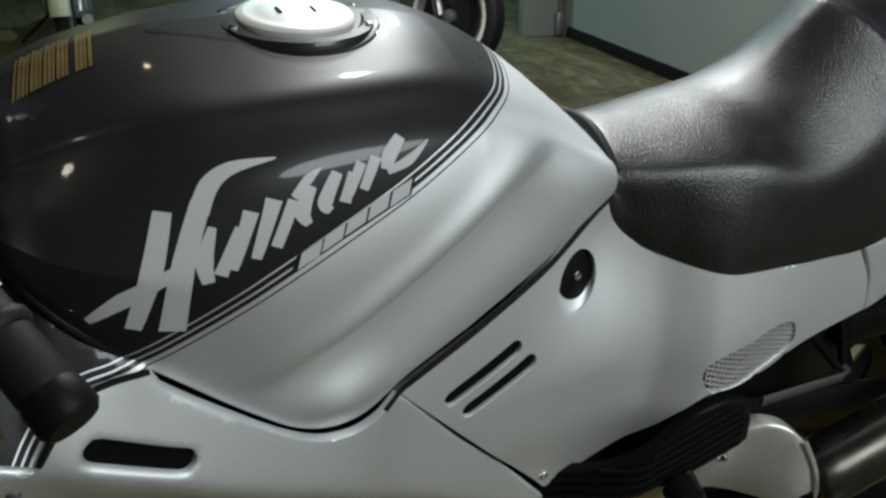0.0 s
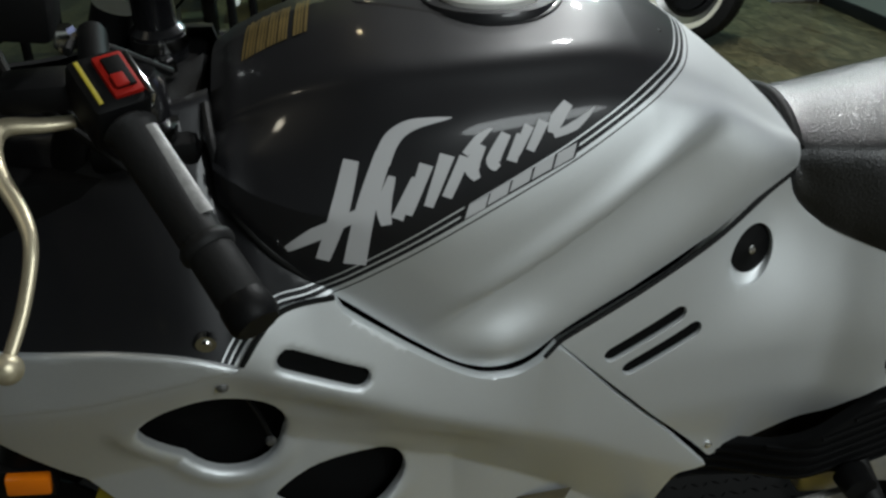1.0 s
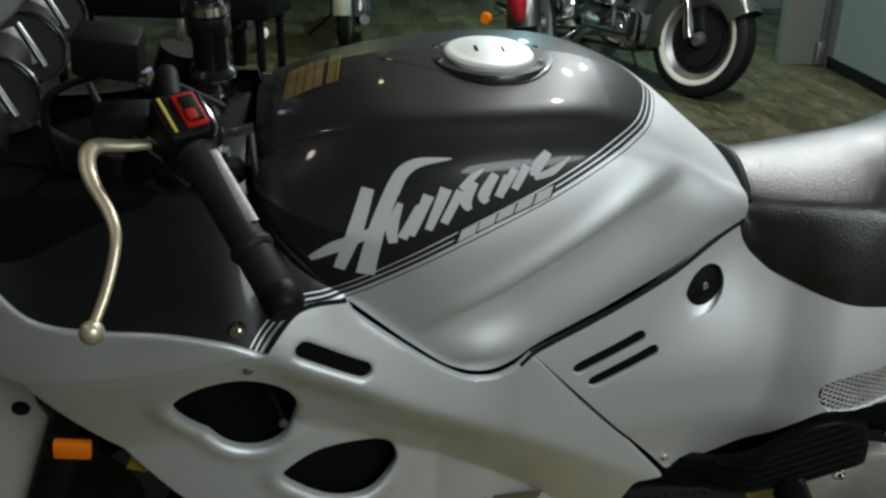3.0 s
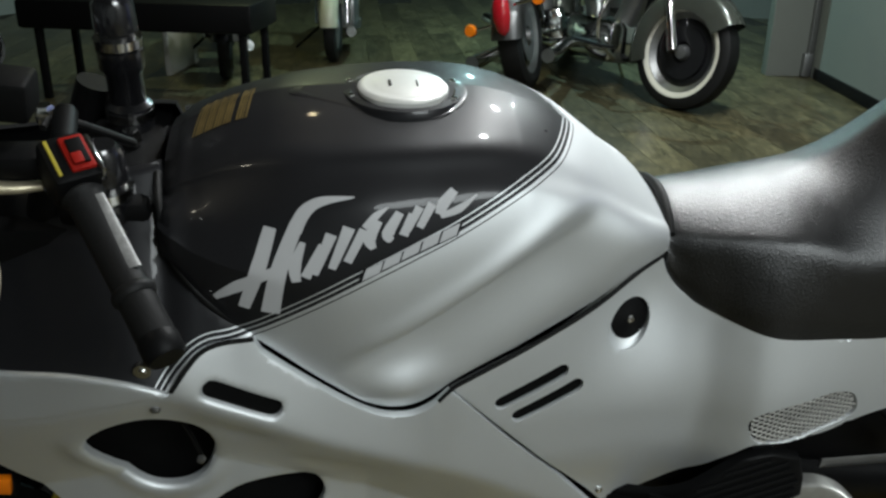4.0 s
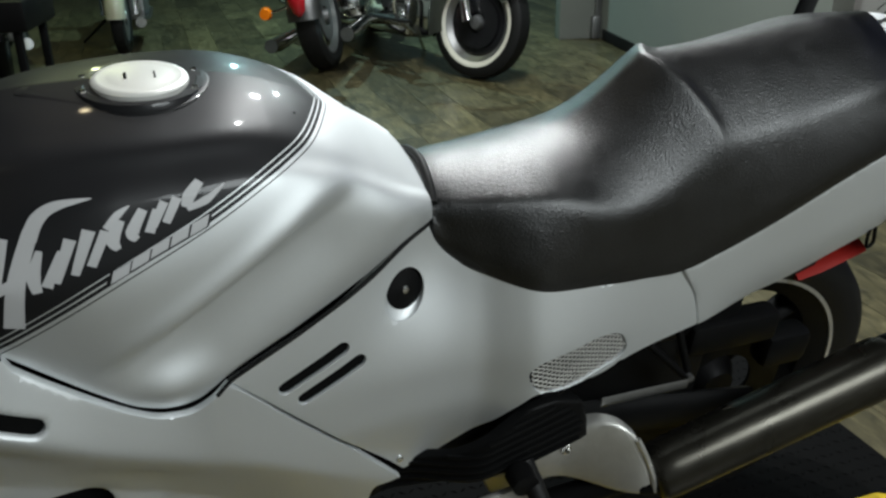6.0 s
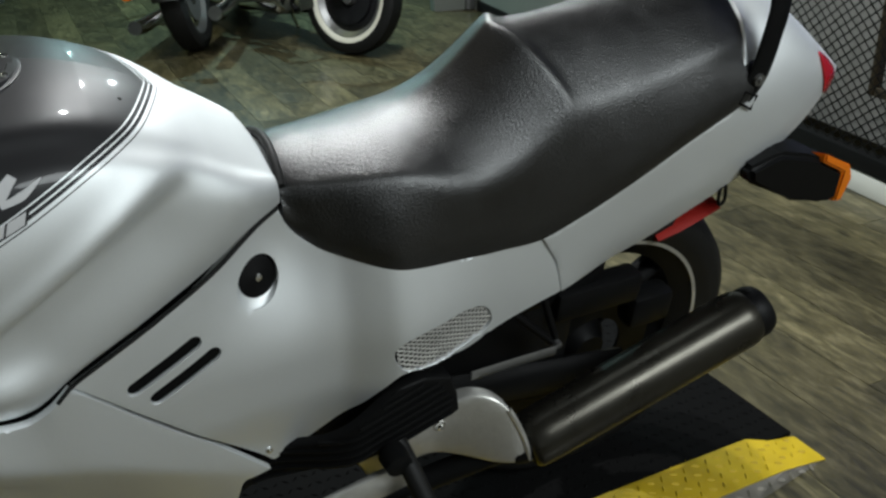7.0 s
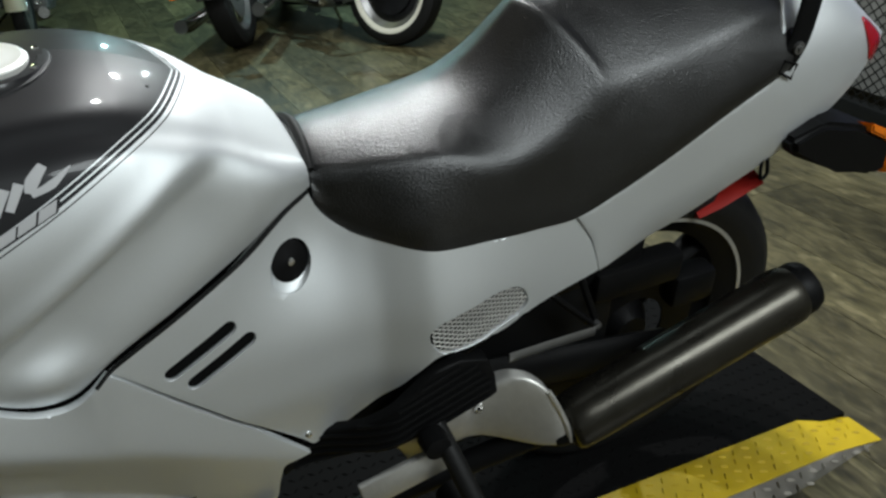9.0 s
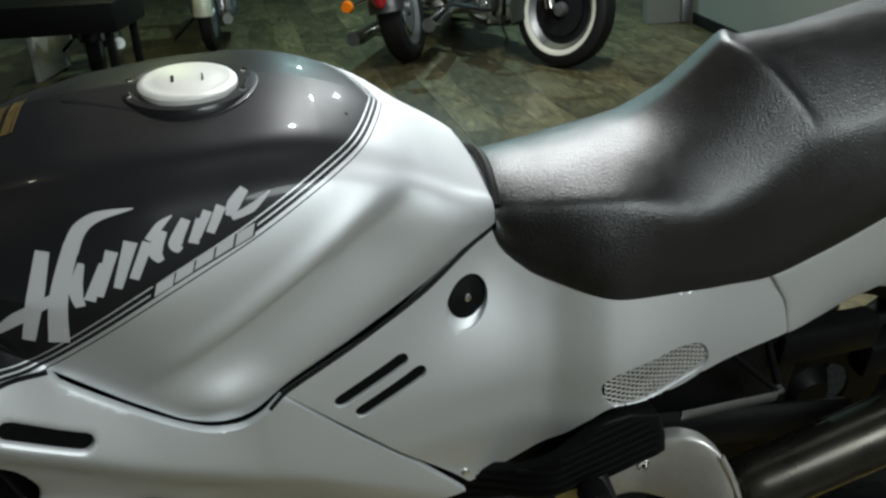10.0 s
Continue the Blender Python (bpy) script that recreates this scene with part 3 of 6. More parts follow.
hi = [bm.verts.new((x, y - 0.013, float(spl(TANK_TOP, x)) - 0.0005 - 1.2 * y * y - 0.12 * max(y - 0.013, 0))) for x, y in pl]
top = [bm.verts.new((x * 0.95, y * 0.95 - 0.013, float(spl(TANK_TOP, x)) + 0.0008 - 1.1 * y * y - 0.12 * max(y - 0.013, 0))) for x, y in pl]
for r, s in ((lo, hi), (hi, top)):
    for i in range(len(pl)):
        bm.faces.new((r[i], r[(i + 1) % len(pl)], s[(i + 1) % len(pl)], s[i]))
bm.faces.new(top)
part("cap_plinth", bm, M_DARKPAINT, tank)
CAP_TILT = Matrix.Translation((0, -0.013, 0.9775)) @ Matrix.Rotation(radians(1), 4, "Y") @ Matrix.Rotation(radians(-3), 4, "X")
bm = turned([(0.072, -0.002), (0.068, 0.004), (0.060, 0.005), (0.0555, 0.002), (0.0555, -0.006), (0.072, -0.006)], 48, "Z")
bmesh.ops.transform(bm, matrix=CAP_TILT, verts=bm.verts)
collar = part("cap_collar", bm, M_DARKPAINT, tank)
bm = turned([(0.0, 0.0105), (0.034, 0.0105), (0.036, 0.0098), (0.044, 0.0102), (0.049, 0.0095), (0.0518, 0.0065), (0.052, 0.0), (0.0, 0.0)], 56, "Z", closed=False)
bmesh.ops.transform(bm, matrix=CAP_TILT, verts=bm.verts)
cap = part("filler_cap", bm, M_CAP, tank, "pale metal filler cap with key flap")
bm = box(-0.0165, -0.0135, -0.007, 0.008, 0.0100, 0.0125, 0.0006, CAP_TILT)
part("key_flap", bm, M_BLACK, cap)
bm = box(0.0150, 0.0166, -0.009, 0.008, 0.0100, 0.0120, 0.0004, CAP_TILT)
part("hinge_mark", bm, M_BLACK, cap)
for a in (200, 330, 20, 160):
    bm = turned([(0.0, 0.0072), (0.0035, 0.0066), (0.0042, 0.004), (0.0, 0.004)], 12, "Z", (0.0635 * math.cos(radians(a)), 0.0635 * math.sin(radians(a)), 0), closed=False)
    bmesh.ops.transform(bm, matrix=CAP_TILT, verts=bm.verts)
    part("cap_bolt", bm, M_CHROME, tank)
# small black dot put in for the dark of a dimple
for x0, y0 in ((0.158, -0.062),):
    part("dimple_dot", turned([(0.0, float(spl(TANK_TOP, x0)) - 0.0065), (0.003, float(spl(TANK_TOP, x0)) - 0.0075), (0.0035, float(spl(TANK_TOP, x0)) - 0.016), (0.0, float(spl(TANK_TOP, x0)) - 0.016)], 12, "Z", (x0, y0, 0), closed=False), M_BLACK, tank)

# side bodywork
COVER_BASE = [(0.04, 0.187), (0.1, 0.176), (0.2, 0.162), (0.28, 0.153), (0.36, 0.149), (0.39, 0.153), (0.42, 0.168), (0.45, 0.182), (0.50, 0.182), (0.56, 0.168), (0.62, 0.157), (0.74, 0.154)]
FAIR_BASE = [(-0.70, 0.06), (-0.64, 0.10), (-0.57, 0.150), (-0.5, 0.187), (-0.4, 0.217), (-0.3, 0.233), (-0.2, 0.235), (-0.15, 0.231), (-0.1, 0.221), (0, 0.201), (0.05, 0.187), (0.13, 0.171), (0.21, 0.156), (0.28, 0.145)]
TAIL_BASE = [(0.67, 0.1545), (0.74, 0.1545), (0.8, 0.155), (0.95, 0.152), (1.05, 0.147), (1.12, 0.139), (1.18, 0.127), (1.22, 0.115), (1.26, 0.096), (1.285, 0.08)]
TAIL_ROOF = [(0.66, 1.25), (0.94, 1.1), (0.99, 1.01), (1.03, 0.974), (1.08, 0.969), (1.13, 0.955), (1.172, 0.928), (1.216, 0.893), (1.262, 0.842), (1.285, 0.81)]
TAIL_FLOOR = [(0.66, 0.55), (0.735, 0.575), (0.88, 0.614), (0.985, 0.655), (1.1, 0.70), (1.21, 0.747), (1.26, 0.77)]


def cover_w(x, z):
    waist = 0.046 * np.exp(-((x - 0.31) / 0.09) ** 2) + 0.026 * np.exp(-((x - 0.49) / 0.09) ** 2) + 0.008
    w = spl(COVER_BASE, x) - waist * step(0.585, 0.765, z)
    return w - 0.020 * step(0.53, 0.39, z)


RIDGE = [(-0.70, 0.58), (-0.54, 0.655), (-0.468, 0.678), (-0.402, 0.695), (-0.337, 0.716), (-0.263, 0.734), (-0.21, 0.708), (-0.155, 0.675), (-0.09, 0.627), (-0.019, 0.582), (0.08, 0.514), (0.157, 0.457), (0.28, 0.37)]


def fair_w(x, z):
    """Half width of the fairing: widest on the ridge, leaning in to the tank above it and tucked under below it."""
    w = spl(FAIR_BASE, x)
    d = z - spl(RIDGE, x)
    flush = spl(TANK_WLOW, x) + 0.005
    lean = np.clip((w - flush) / np.maximum(spl(TANK_LOW, x) - spl(RIDGE, x), 0.03), 0.0, 0.6)
    lean = lean + (0.05 - lean) * step(0.02, 0.07, x)
    lean = lean + (0.12 - lean) * step(-0.19, -0.30, x)
    soft = 0.012
    above = 0.5 * (d + np.sqrt(d * d + soft ** 2)) - soft / 2
    below = 0.5 * (-d + np.sqrt(d * d + soft ** 2)) - soft / 2
    fall = np.interp(x, [-0.55, -0.3, -0.05, 0.1, 0.25], [0.32, 0.50, 0.64, 0.44, 0.25])
    scoop = np.exp(-((x + 0.205) / 0.045) ** 2 - ((z - 0.645 + 0.35 * (x + 0.2)) / 0.024) ** 2) + np.exp(-((x + 0.085) / 0.055) ** 2 - ((z - 0.540 + 0.35 * (x + 0.09)) / 0.026) ** 2)
    return w - lean * above - fall * np.minimum(below, 0.16) - 0.011 * scoop


def tail_w(x, z):
    w, hi, lo = spl(TAIL_BASE, x), spl(TAIL_ROOF, x), spl(TAIL_FLOOR, x)
    mid = lo + 0.085
    up = np.clip((z - mid) / np.maximum(hi - mid, 0.01), 0, 1)
    down = np.clip((mid - z) / 0.085, 0, 1)
    return w * np.sqrt(np.maximum(1 - up ** 3, 0)) - 0.020 * down ** 2 * step(0.72, 0.85, x)


def body_w(x, z):
    return np.where(x < 0.046, fair_w(x, z), np.where(x < 0.30, np.minimum(fair_w(x, z), cover_w(x, z)), cover_w(x, z))) - 0.034


COVER = smooth_curve([(0.047, 0.671), (0.15, 0.7145), (0.222, 0.747), (0.29, 0.786), (0.316, 0.796)], 5) + smooth_curve([(0.320, 0.783), (0.330, 0.761), (0.348, 0.741), (0.372, 0.729), (0.40, 0.720), (0.455, 0.7055), (0.532, 0.695), (0.613, 0.688), (0.679, 0.690)], 6) + smooth_curve([(0.681, 0.690), (0.712, 0.64), (0.732, 0.582)], 4) + smooth_curve([(0.728, 0.579), (0.61, 0.543), (0.565, 0.532), (0.50, 0.534), (0.46, 0.536), (0.434, 0.508), (0.402, 0.462), (0.344, 0.411), (0.286, 0.386)], 5) + [(0.281, 0.390), (0.208, 0.482), (0.129, 0.574)]
SLOTS = [slot(0.113, 0.634, 0.188, 0.666, 0.0092), slot(0.137, 0.608, 0.210, 0.640, 0.0092)]
LOCK = [(0.281 + 0.028 * math.cos(t) + 0.003 * math.sin(t), 0.704 + 0.032 * math.sin(t)) for t in np.linspace(0, 2 * math.pi, 28, endpoint=False)]
GRILLE = smooth_curve([(0.446, 0.576), (0.455, 0.550), (0.478, 0.538), (0.53, 0.537), (0.588, 0.549), (0.609, 0.562), (0.606, 0.582), (0.591, 0.600), (0.559, 0.607), (0.50, 0.603), (0.460, 0.594)], 4, True)

cover = part("side_cover", shell(COVER, cover_w, SLOTS + [LOCK, GRILLE], 0.010, 0.006, 0.0025, 0.002), M_SILVER, bike, "silver side cover with slots and a mesh grille")
part("far_side_cover", shell([(x, z) for x, z in COVER], lambda x, z: -cover_w(x, z), (), 0.02, -0.012, 0.001), M_SILVER, bike)
# black sheet close behind each slot, its shade put in as colour
for s in SLOTS:
    part("slot_shade_sheet", shell(s, lambda x, z: cover_w(x, z) - 0.0045, (), 0.006, 0.01, 0.0005), M_VOID, cover)
LOCK_AT = (0.2835, float(-cover_w(0.283, 0.711)) + 0.0048, 0.7075)
bm = turned([(0.0, -0.004), (0.005, -0.004), (0.008, -0.0025), (0.021, -0.0018), (0.0262, -0.0004), (0.0280, 0.005), (0.0, 0.006)], 36, "Y", LOCK_AT, closed=False)
tilt_z = float(cover_w(0.2835, 0.730) - cover_w(0.2835, 0.690)) / 0.04
tilt_x = float(cover_w(0.303, 0.7105) - cover_w(0.263, 0.7105)) / 0.04


def laid(bm):
    """Leans a body built upright at the lock to the slope of the cover."""
    for v in bm.verts:
        v.co.y -= tilt_z * (v.co.z - LOCK_AT[2]) + tilt_x * (v.co.x - LOCK_AT[0])
    return bm


lock = part("seat_lock", laid(bm), M_BLACK, cover, "glossy black round lock")
part("key_slot", laid(turned([(0.0, -0.0062), (0.0042, -0.0056), (0.005, -0.003), (0.0, -0.003)], 14, "Y", LOCK_AT, closed=False)), M_CHROME, lock)
bm = bmesh.new()
dish = []
for f in (0.0, 0.35, 0.75, 1.0):
    dish.append([bm.verts.new((x + (LOCK_AT[0] + 0.0265 * math.cos(t) - x) * f, float(-cover_w(x, z)) + 0.0022 + 0.0105 * f ** 0.8, z + (LOCK_AT[2] + 0.0265 * math.sin(t) - z) * f)) for (x, z), t in zip(LOCK, np.linspace(0, 2 * math.pi, 28, endpoint=False))])
for r, q in zip(dish, dish[1:]):
    for i in range(28):
        bm.faces.new((r[i], r[(i + 1) % 28], q[(i + 1) % 28], q[i]))
bm.faces.new(dish[-1])
part("lock_recess", bm, M_SILVER, cover)
part("cover_screw", turned([(0.0, -0.0045), (0.003, -0.0045), (0.0055, -0.003), (0.006, 0.002), (0.0, 0.002)], 14, "Y", (0.277, float(-cover_w(0.277, 0.415)), 0.415), closed=False), M_CHROME, cover)

# black strip put in for the dark gap at the joint under the tank
seam_x = np.linspace(0.03, 0.314, 40)
seam = [(float(x), -max(float(spl(TANK_WLOW, x)) - 0.0025, float(fair_w(x, spl(TANK_LOW, x) - 0.006) if x < 0.046 else cover_w(x, spl(TANK_LOW, x) - 0.012)) - 0.0015), float(spl(TANK_LOW, x)) - 0.0045) for x in seam_x]
part("tank_gap_strip", tube(seam, list(np.interp(seam_x, [0.03, 0.10, 0.31], [0.0024, 0.0028, 0.0030])), 8), M_RUBBER, bike, "black strip for the dark gap under the tank")

# expanded metal in the grille
bm = bmesh.new()
ang = math.atan2(0.020, 0.150)
for fam in (-1, 1):
    for k in range(-20, 21):
        c0 = np.array((0.531, 0.576)) + k * 0.0135 * np.array((math.cos(ang), math.sin(ang)))
        d = np.array((math.cos(ang + fam * radians(31)), math.sin(ang + fam * radians(31))))
        run = [c0 + d * t for t in np.linspace(-0.16, 0.16, 61)]
        ok = inside(np.array([p[0] for p in run]), np.array([p[1] for p in run]), GRILLE)
        idx = [i for i in range(61) if ok[i]]
        if len(idx) > 1:
            a, b = run[idx[0]], run[idx[-1]]
            tube([(p[0], float(-cover_w(p[0], p[1])) + 0.0035 + 0.0008 * fam, p[1]) for p in (a, (a + b) / 2, b)], 0.0013, 5, False, bm)
part("mesh_grille", bm, M_ALU, cover, "grey expanded-metal grille")
# black sheet behind the mesh, painting in the dark of its depth
part("grille_shade_sheet", shell(GRILLE, lambda x, z: cover_w(x, z) - 0.012, (), 0.01, 0.004, 0.001), M_VOID, cover)

TAIL = smooth_curve([(0.681, 0.690), (0.74, 0.715), (0.829, 0.758), (0.925, 0.808), (0.985, 0.833)], 5) + [(1.0, 0.875), (1.008, 0.92), (1.03, 0.968)] + smooth_curve([(1.05, 0.968), (1.08, 0.966), (1.13, 0.952), (1.172, 0.924), (1.216, 0.888), (1.254, 0.842), (1.270, 0.808)], 5) + [(1.266, 0.775)] + smooth_curve([(1.21, 0.748), (1.1, 0.702), (0.985, 0.657), (0.88, 0.617), (0.733, 0.578)], 4) + [(0.713, 0.64)]
tail = part("tail_cowl", shell(TAIL, tail_w, (), 0.010, 0.012, 0.003, both=True), M_SILVER, bike, "silver tail cowl")
LENS = smooth_curve([(1.186, 0.884), (1.206, 0.876), (1.232, 0.852), (1.246, 0.826), (1.236, 0.806), (1.216, 0.818), (1.200, 0.842), (1.188, 0.866)], 4, True)
for side in (1, -1):
    bm = shell(LENS, lambda x, z: tail_w(x, z) + 0.0035, (), 0.006, 0.008, 0.003)
    for v in bm.verts:
        v.co.y *= side
    part("tail_light", bm, M_RED, tail, "red tail lamp lens")
bm = bmesh.new()
back_rows = []
for z in np.linspace(0.785, 0.848, 5):
    back_rows.append([bm.verts.new((1.270 - 0.75 * max(z - 0.815, 0) - 0.02 * abs(f) ** 3, 0.088 * f, z)) for f in np.linspace(-1, 1, 13)])
for r, q in zip(back_rows, back_rows[1:]):
    for i in range(12):
        bm.faces.new((r[i], r[i + 1], q[i + 1], q[i]))
bmesh.ops.solidify(bm, geom=bm.faces, thickness=0.01)
part("rear_lens", bm, M_RED, tail, "red lens across the tail")

# fairing
LIP = smooth_curve([(-0.632, 1.03), (-0.625, 0.98), (-0.611, 0.889), (-0.599, 0.834), (-0.572, 0.797), (-0.543, 0.773), (-0.519, 0.756), (-0.488, 0.751), (-0.425, 0.756), (-0.364, 0.761), (-0.304, 0.755), (-0.263, 0.739)], 5)
SEAM = smooth_curve([(-0.263, 0.739), (-0.243, 0.766), (-0.220, 0.781), (-0.174, 0.783)], 5)
UPPER = LIP + smooth_curve([(-0.266, 0.736), (-0.337, 0.718), (-0.400, 0.698), (-0.466, 0.681), (-0.537, 0.656)], 4) + smooth_curve([(-0.555, 0.655), (-0.600, 0.671), (-0.640, 0.75), (-0.672, 0.90), (-0.685, 1.03)], 5)
upper = part("upper_fairing", shell(UPPER, lambda x, z: fair_w(x, z) + 0.0012, (), 0.007, 0.012, 0.0042, both=True), M_SILVER, bike, "silver upper fairing lip")
LOWER = SEAM[1:] + smooth_curve([(-0.167, 0.7685), (-0.096, 0.7020), (-0.05, 0.6650), (-0.02, 0.6520), (0.008, 0.6530), (0.043, 0.6755)], 5) + [(0.126, 0.569), (0.205, 0.477), (0.276, 0.386)] + smooth_curve([(0.25, 0.383), (0.236, 0.375), (0.229, 0.326), (0.222, 0.27), (0.18, 0.21)], 4) + [(-0.20, 0.21)] + smooth_curve([(-0.28, 0.30), (-0.348, 0.377), (-0.404, 0.436), (-0.477, 0.548), (-0.538, 0.651)], 4) + [(-0.538, 0.660), (-0.466, 0.685), (-0.400, 0.702), (-0.337, 0.721), (-0.267, 0.737)]
VENT = slot(-0.221, 0.736, -0.159, 0.701, 0.0100)
DUCTS = [smooth_curve([(-0.378, 0.621), (-0.341, 0.671), (-0.289, 0.680), (-0.238, 0.630), (-0.248, 0.544), (-0.289, 0.513), (-0.338, 0.533)], 5, True), smooth_curve([(-0.262, 0.460), (-0.207, 0.496), (-0.130, 0.490), (-0.110, 0.440), (-0.143, 0.396), (-0.191, 0.394), (-0.238, 0.425)], 5, True)]


def duct_w(x, z):
    """The fairing with a raised bead along the lower front edge of each duct."""
    x, z = np.atleast_1d(x), np.atleast_1d(z)
    w = fair_w(x, z)
    for d, (cx, cz) in zip(DUCTS, ((-0.305, 0.600), (-0.185, 0.445))):
        e = edge_distance(x, z, d)
        a = ((x - cx) * -0.55 + (z - cz) * -0.83) / np.maximum(np.hypot(x - cx, z - cz), 0.01)
        w = w + 0.007 * np.exp(-((e - 0.010) / 0.015) ** 2) * step(-0.5, 0.5, a)
    return w


lower = part("lower_fairing", shell(LOWER, duct_w, [VENT] + DUCTS, 0.0055, 0.008, 0.0018, 0.005), M_SILVER, bike, "silver side fairing with two air ducts")
part("far_fairing", shell(LOWER, lambda x, z: -fair_w(x, z), (), 0.03, -0.012, 0.001), M_SILVER, bike)
# black sheet that paints the shade inside the vent
part("vent_shade_sheet", shell(VENT, lambda x, z: fair_w(x, z) - 0.007, (), 0.006, 0.01, 0.0005), M_VOID, lower)
part("duct_stay", tube([(-0.285, -0.165, 0.672), (-0.262, -0.168, 0.610), (-0.252, -0.170, 0.570)], 0.0025, 8), M_BLACK, lower)
part("duct_bolt", turned([(0.0, -0.006), (0.005, -0.005), (0.006, 0.0), (0.0, 0.0)], 6, "Y", (-0.254, -0.172, 0.574), closed=False), M_STEEL, lower)
part("fairing_screw", turned([(0.0, -0.004), (0.003, -0.004), (0.0055, -0.002), (0.006, 0.004), (0.0, 0.004)], 14, "Y", (-0.282, float(-fair_w(-0.282, 0.713)), 0.713), closed=False), M_STEEL, lower)
for k, (x0, z0, w0) in enumerate(((-0.050, 0.297, 0.030), (-0.008, 0.304, 0.032), (0.034, 0.314, 0.072))):
    bm = bmesh.new()
    q = [bm.verts.new((x, float(-fair_w(x, z)) - 0.001, z)) for x, z in ((x0, z0 - 0.014), (x0 + w0, z0 - 0.014 + w0 * 0.10), (x0 + w0 + 0.006, z0 + 0.016 + w0 * 0.10), (x0 + 0.006, z0 + 0.012))]
    bm.faces.new(q)
    part("badge_block", bm, M_STEEL, lower)

LIP_TABLE = sorted([(float(x), float(z)) for x, z in LIP[1:]] + [(-0.24, 0.758), (-0.21, 0.779), (-0.15, 0.787)])


def dash_w(x, z):
    lip = np.interp(x, [p[0] for p in LIP_TABLE], [p[1] for p in LIP_TABLE])
    return fair_w(x, lip) - 0.003 - 0.80 * np.maximum(z - lip, 0)


DASH = LIP[8:] + SEAM[1:] + [(-0.176, 0.787)] + smooth_curve([(-0.213, 0.812), (-0.237, 0.833), (-0.258, 0.862), (-0.266, 0.93)], 4) + smooth_curve([(-0.32, 0.925), (-0.42, 0.905), (-0.50, 0.92), (-0.555, 0.95)], 4)
dash = part("inner_fairing", shell(DASH, dash_w, (), 0.008, 0.010, 0.002, both=True), M_TANK, bike, "dark grey inner fairing panel with pinstripes")
paint_band(dash)
part("fairing_bolt", turned([(0.0, -0.007), (0.004, -0.007), (0.0045, -0.004), (0.009, -0.004), (0.0095, 0.003), (0.0, 0.003)], 20, "Y", (-0.288, float(-dash_w(-0.288, 0.766)) - 0.004, 0.766), closed=False), M_CHROME, dash)

# black tubes put in for the dark gaps round the inner fairing
joint = [(x, -float(fair_w(x, z)) - 0.0008, z + 0.002) for x, z in SEAM[1:]]
part("panel_gap_strip", tube(joint, 0.0026, 8), M_RUBBER, bike)
edge_line = smooth_curve([(-0.178, -0.192, 0.786), (-0.213, -0.184, 0.813), (-0.236, -0.172, 0.836), (-0.254, -0.158, 0.864), (-0.263, -0.135, 0.905), (-0.268, -0.09, 0.925)], 5)
part("front_gap_and_gasket", tube(edge_line, 0.0042, 8), M_RUBBER, tank, "black strip for the dark gap before the tank")

# dark inner structure; black liner and cockpit box paint in the shade inside
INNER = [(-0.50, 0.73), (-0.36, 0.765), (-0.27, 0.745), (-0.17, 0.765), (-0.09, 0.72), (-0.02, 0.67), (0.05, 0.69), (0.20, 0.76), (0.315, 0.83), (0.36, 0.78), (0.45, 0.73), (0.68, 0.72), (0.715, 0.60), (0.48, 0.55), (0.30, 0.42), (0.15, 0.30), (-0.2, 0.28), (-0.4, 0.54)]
part("shade_liner", shell(INNER, body_w, (), 0.02, 0.05, 0.002, both=True), M_VOID, bike)
part("engine", box(-0.30, 0.22, -0.10, 0.10, 0.20, 0.58, 0.03), M_BLACK, bike)
part("frame_backbone", box(-0.30, 0.66, -0.08, 0.08, 0.55, 0.73, 0.03), M_BLACK, bike)
part("cockpit_dark_box", box(-0.56, -0.27, -0.13, 0.13, 0.74, 0.885, 0.02), M_BLACK, bike)

# seat
SEAT_TOP = [(0.22, 0.82), (0.30, 0.822), (0.335, 0.832), (0.39, 0.836), (0.47, 0.846), (0.55, 0.869), (0.585, 0.895), (0.612, 0.922), (0.630, 0.9415), (0.637, 0.9485), (0.643, 0.952), (0.652, 0.9535), (0.68, 0.955), (0.72, 0.957), (0.85, 0.970), (0.95, 0.983), (1.02, 0.984)]
SEAT_CROWN = [(0.325, 0.036), (0.37, 0.036), (0.44, 0.036), (0.52, 0.042), (0.58, 0.050), (0.65, 0.060), (0.72, 0.063), (0.85, 0.052), (0.95, 0.046), (1.02, 0.05)]
SEAT_NEAR = [(0.325, 0.030), (0.36, 0.034), (0.40, 0.036), (0.44, 0.040), (0.49, 0.050), (0.55, 0.071), (0.62, 0.082), (0.70, 0.086), (0.826, 0.076), (0.926, 0.068), (1.02, 0.066)]
SEAT_TILT = [(0.325, 0.10), (0.40, 0.14), (0.50, 0.14), (0.58, 0.10), (0.66, 0.04), (1.02, 0.03)]
SEAT_FAR = [(0.325, 0.074), (0.36, 0.090), (0.40, 0.101), (0.46, 0.112), (0.57, 0.117), (0.65, 0.118), (0.72, 0.121), (0.85, 0.123), (0.95, 0.122), (1.02, 0.112)]
SEAT_EDGE = [(0.325, 0.086), (0.36, 0.099), (0.40, 0.114), (0.46, 0.132), (0.55, 0.146), (0.62, 0.142), (0.70, 0.131), (0.85, 0.131), (0.95, 0.128), (1.02, 0.116)]
SEAT_LOW = [(0.320, 0.783), (0.330, 0.760), (0.348, 0.740), (0.372, 0.728), (0.40, 0.719), (0.455, 0.706), (0.532, 0.697), (0.613, 0.690), (0.68, 0.692), (0.74, 0.717), (0.829, 0.760), (0.925, 0.810), (0.996, 0.840), (1.02, 0.850)]


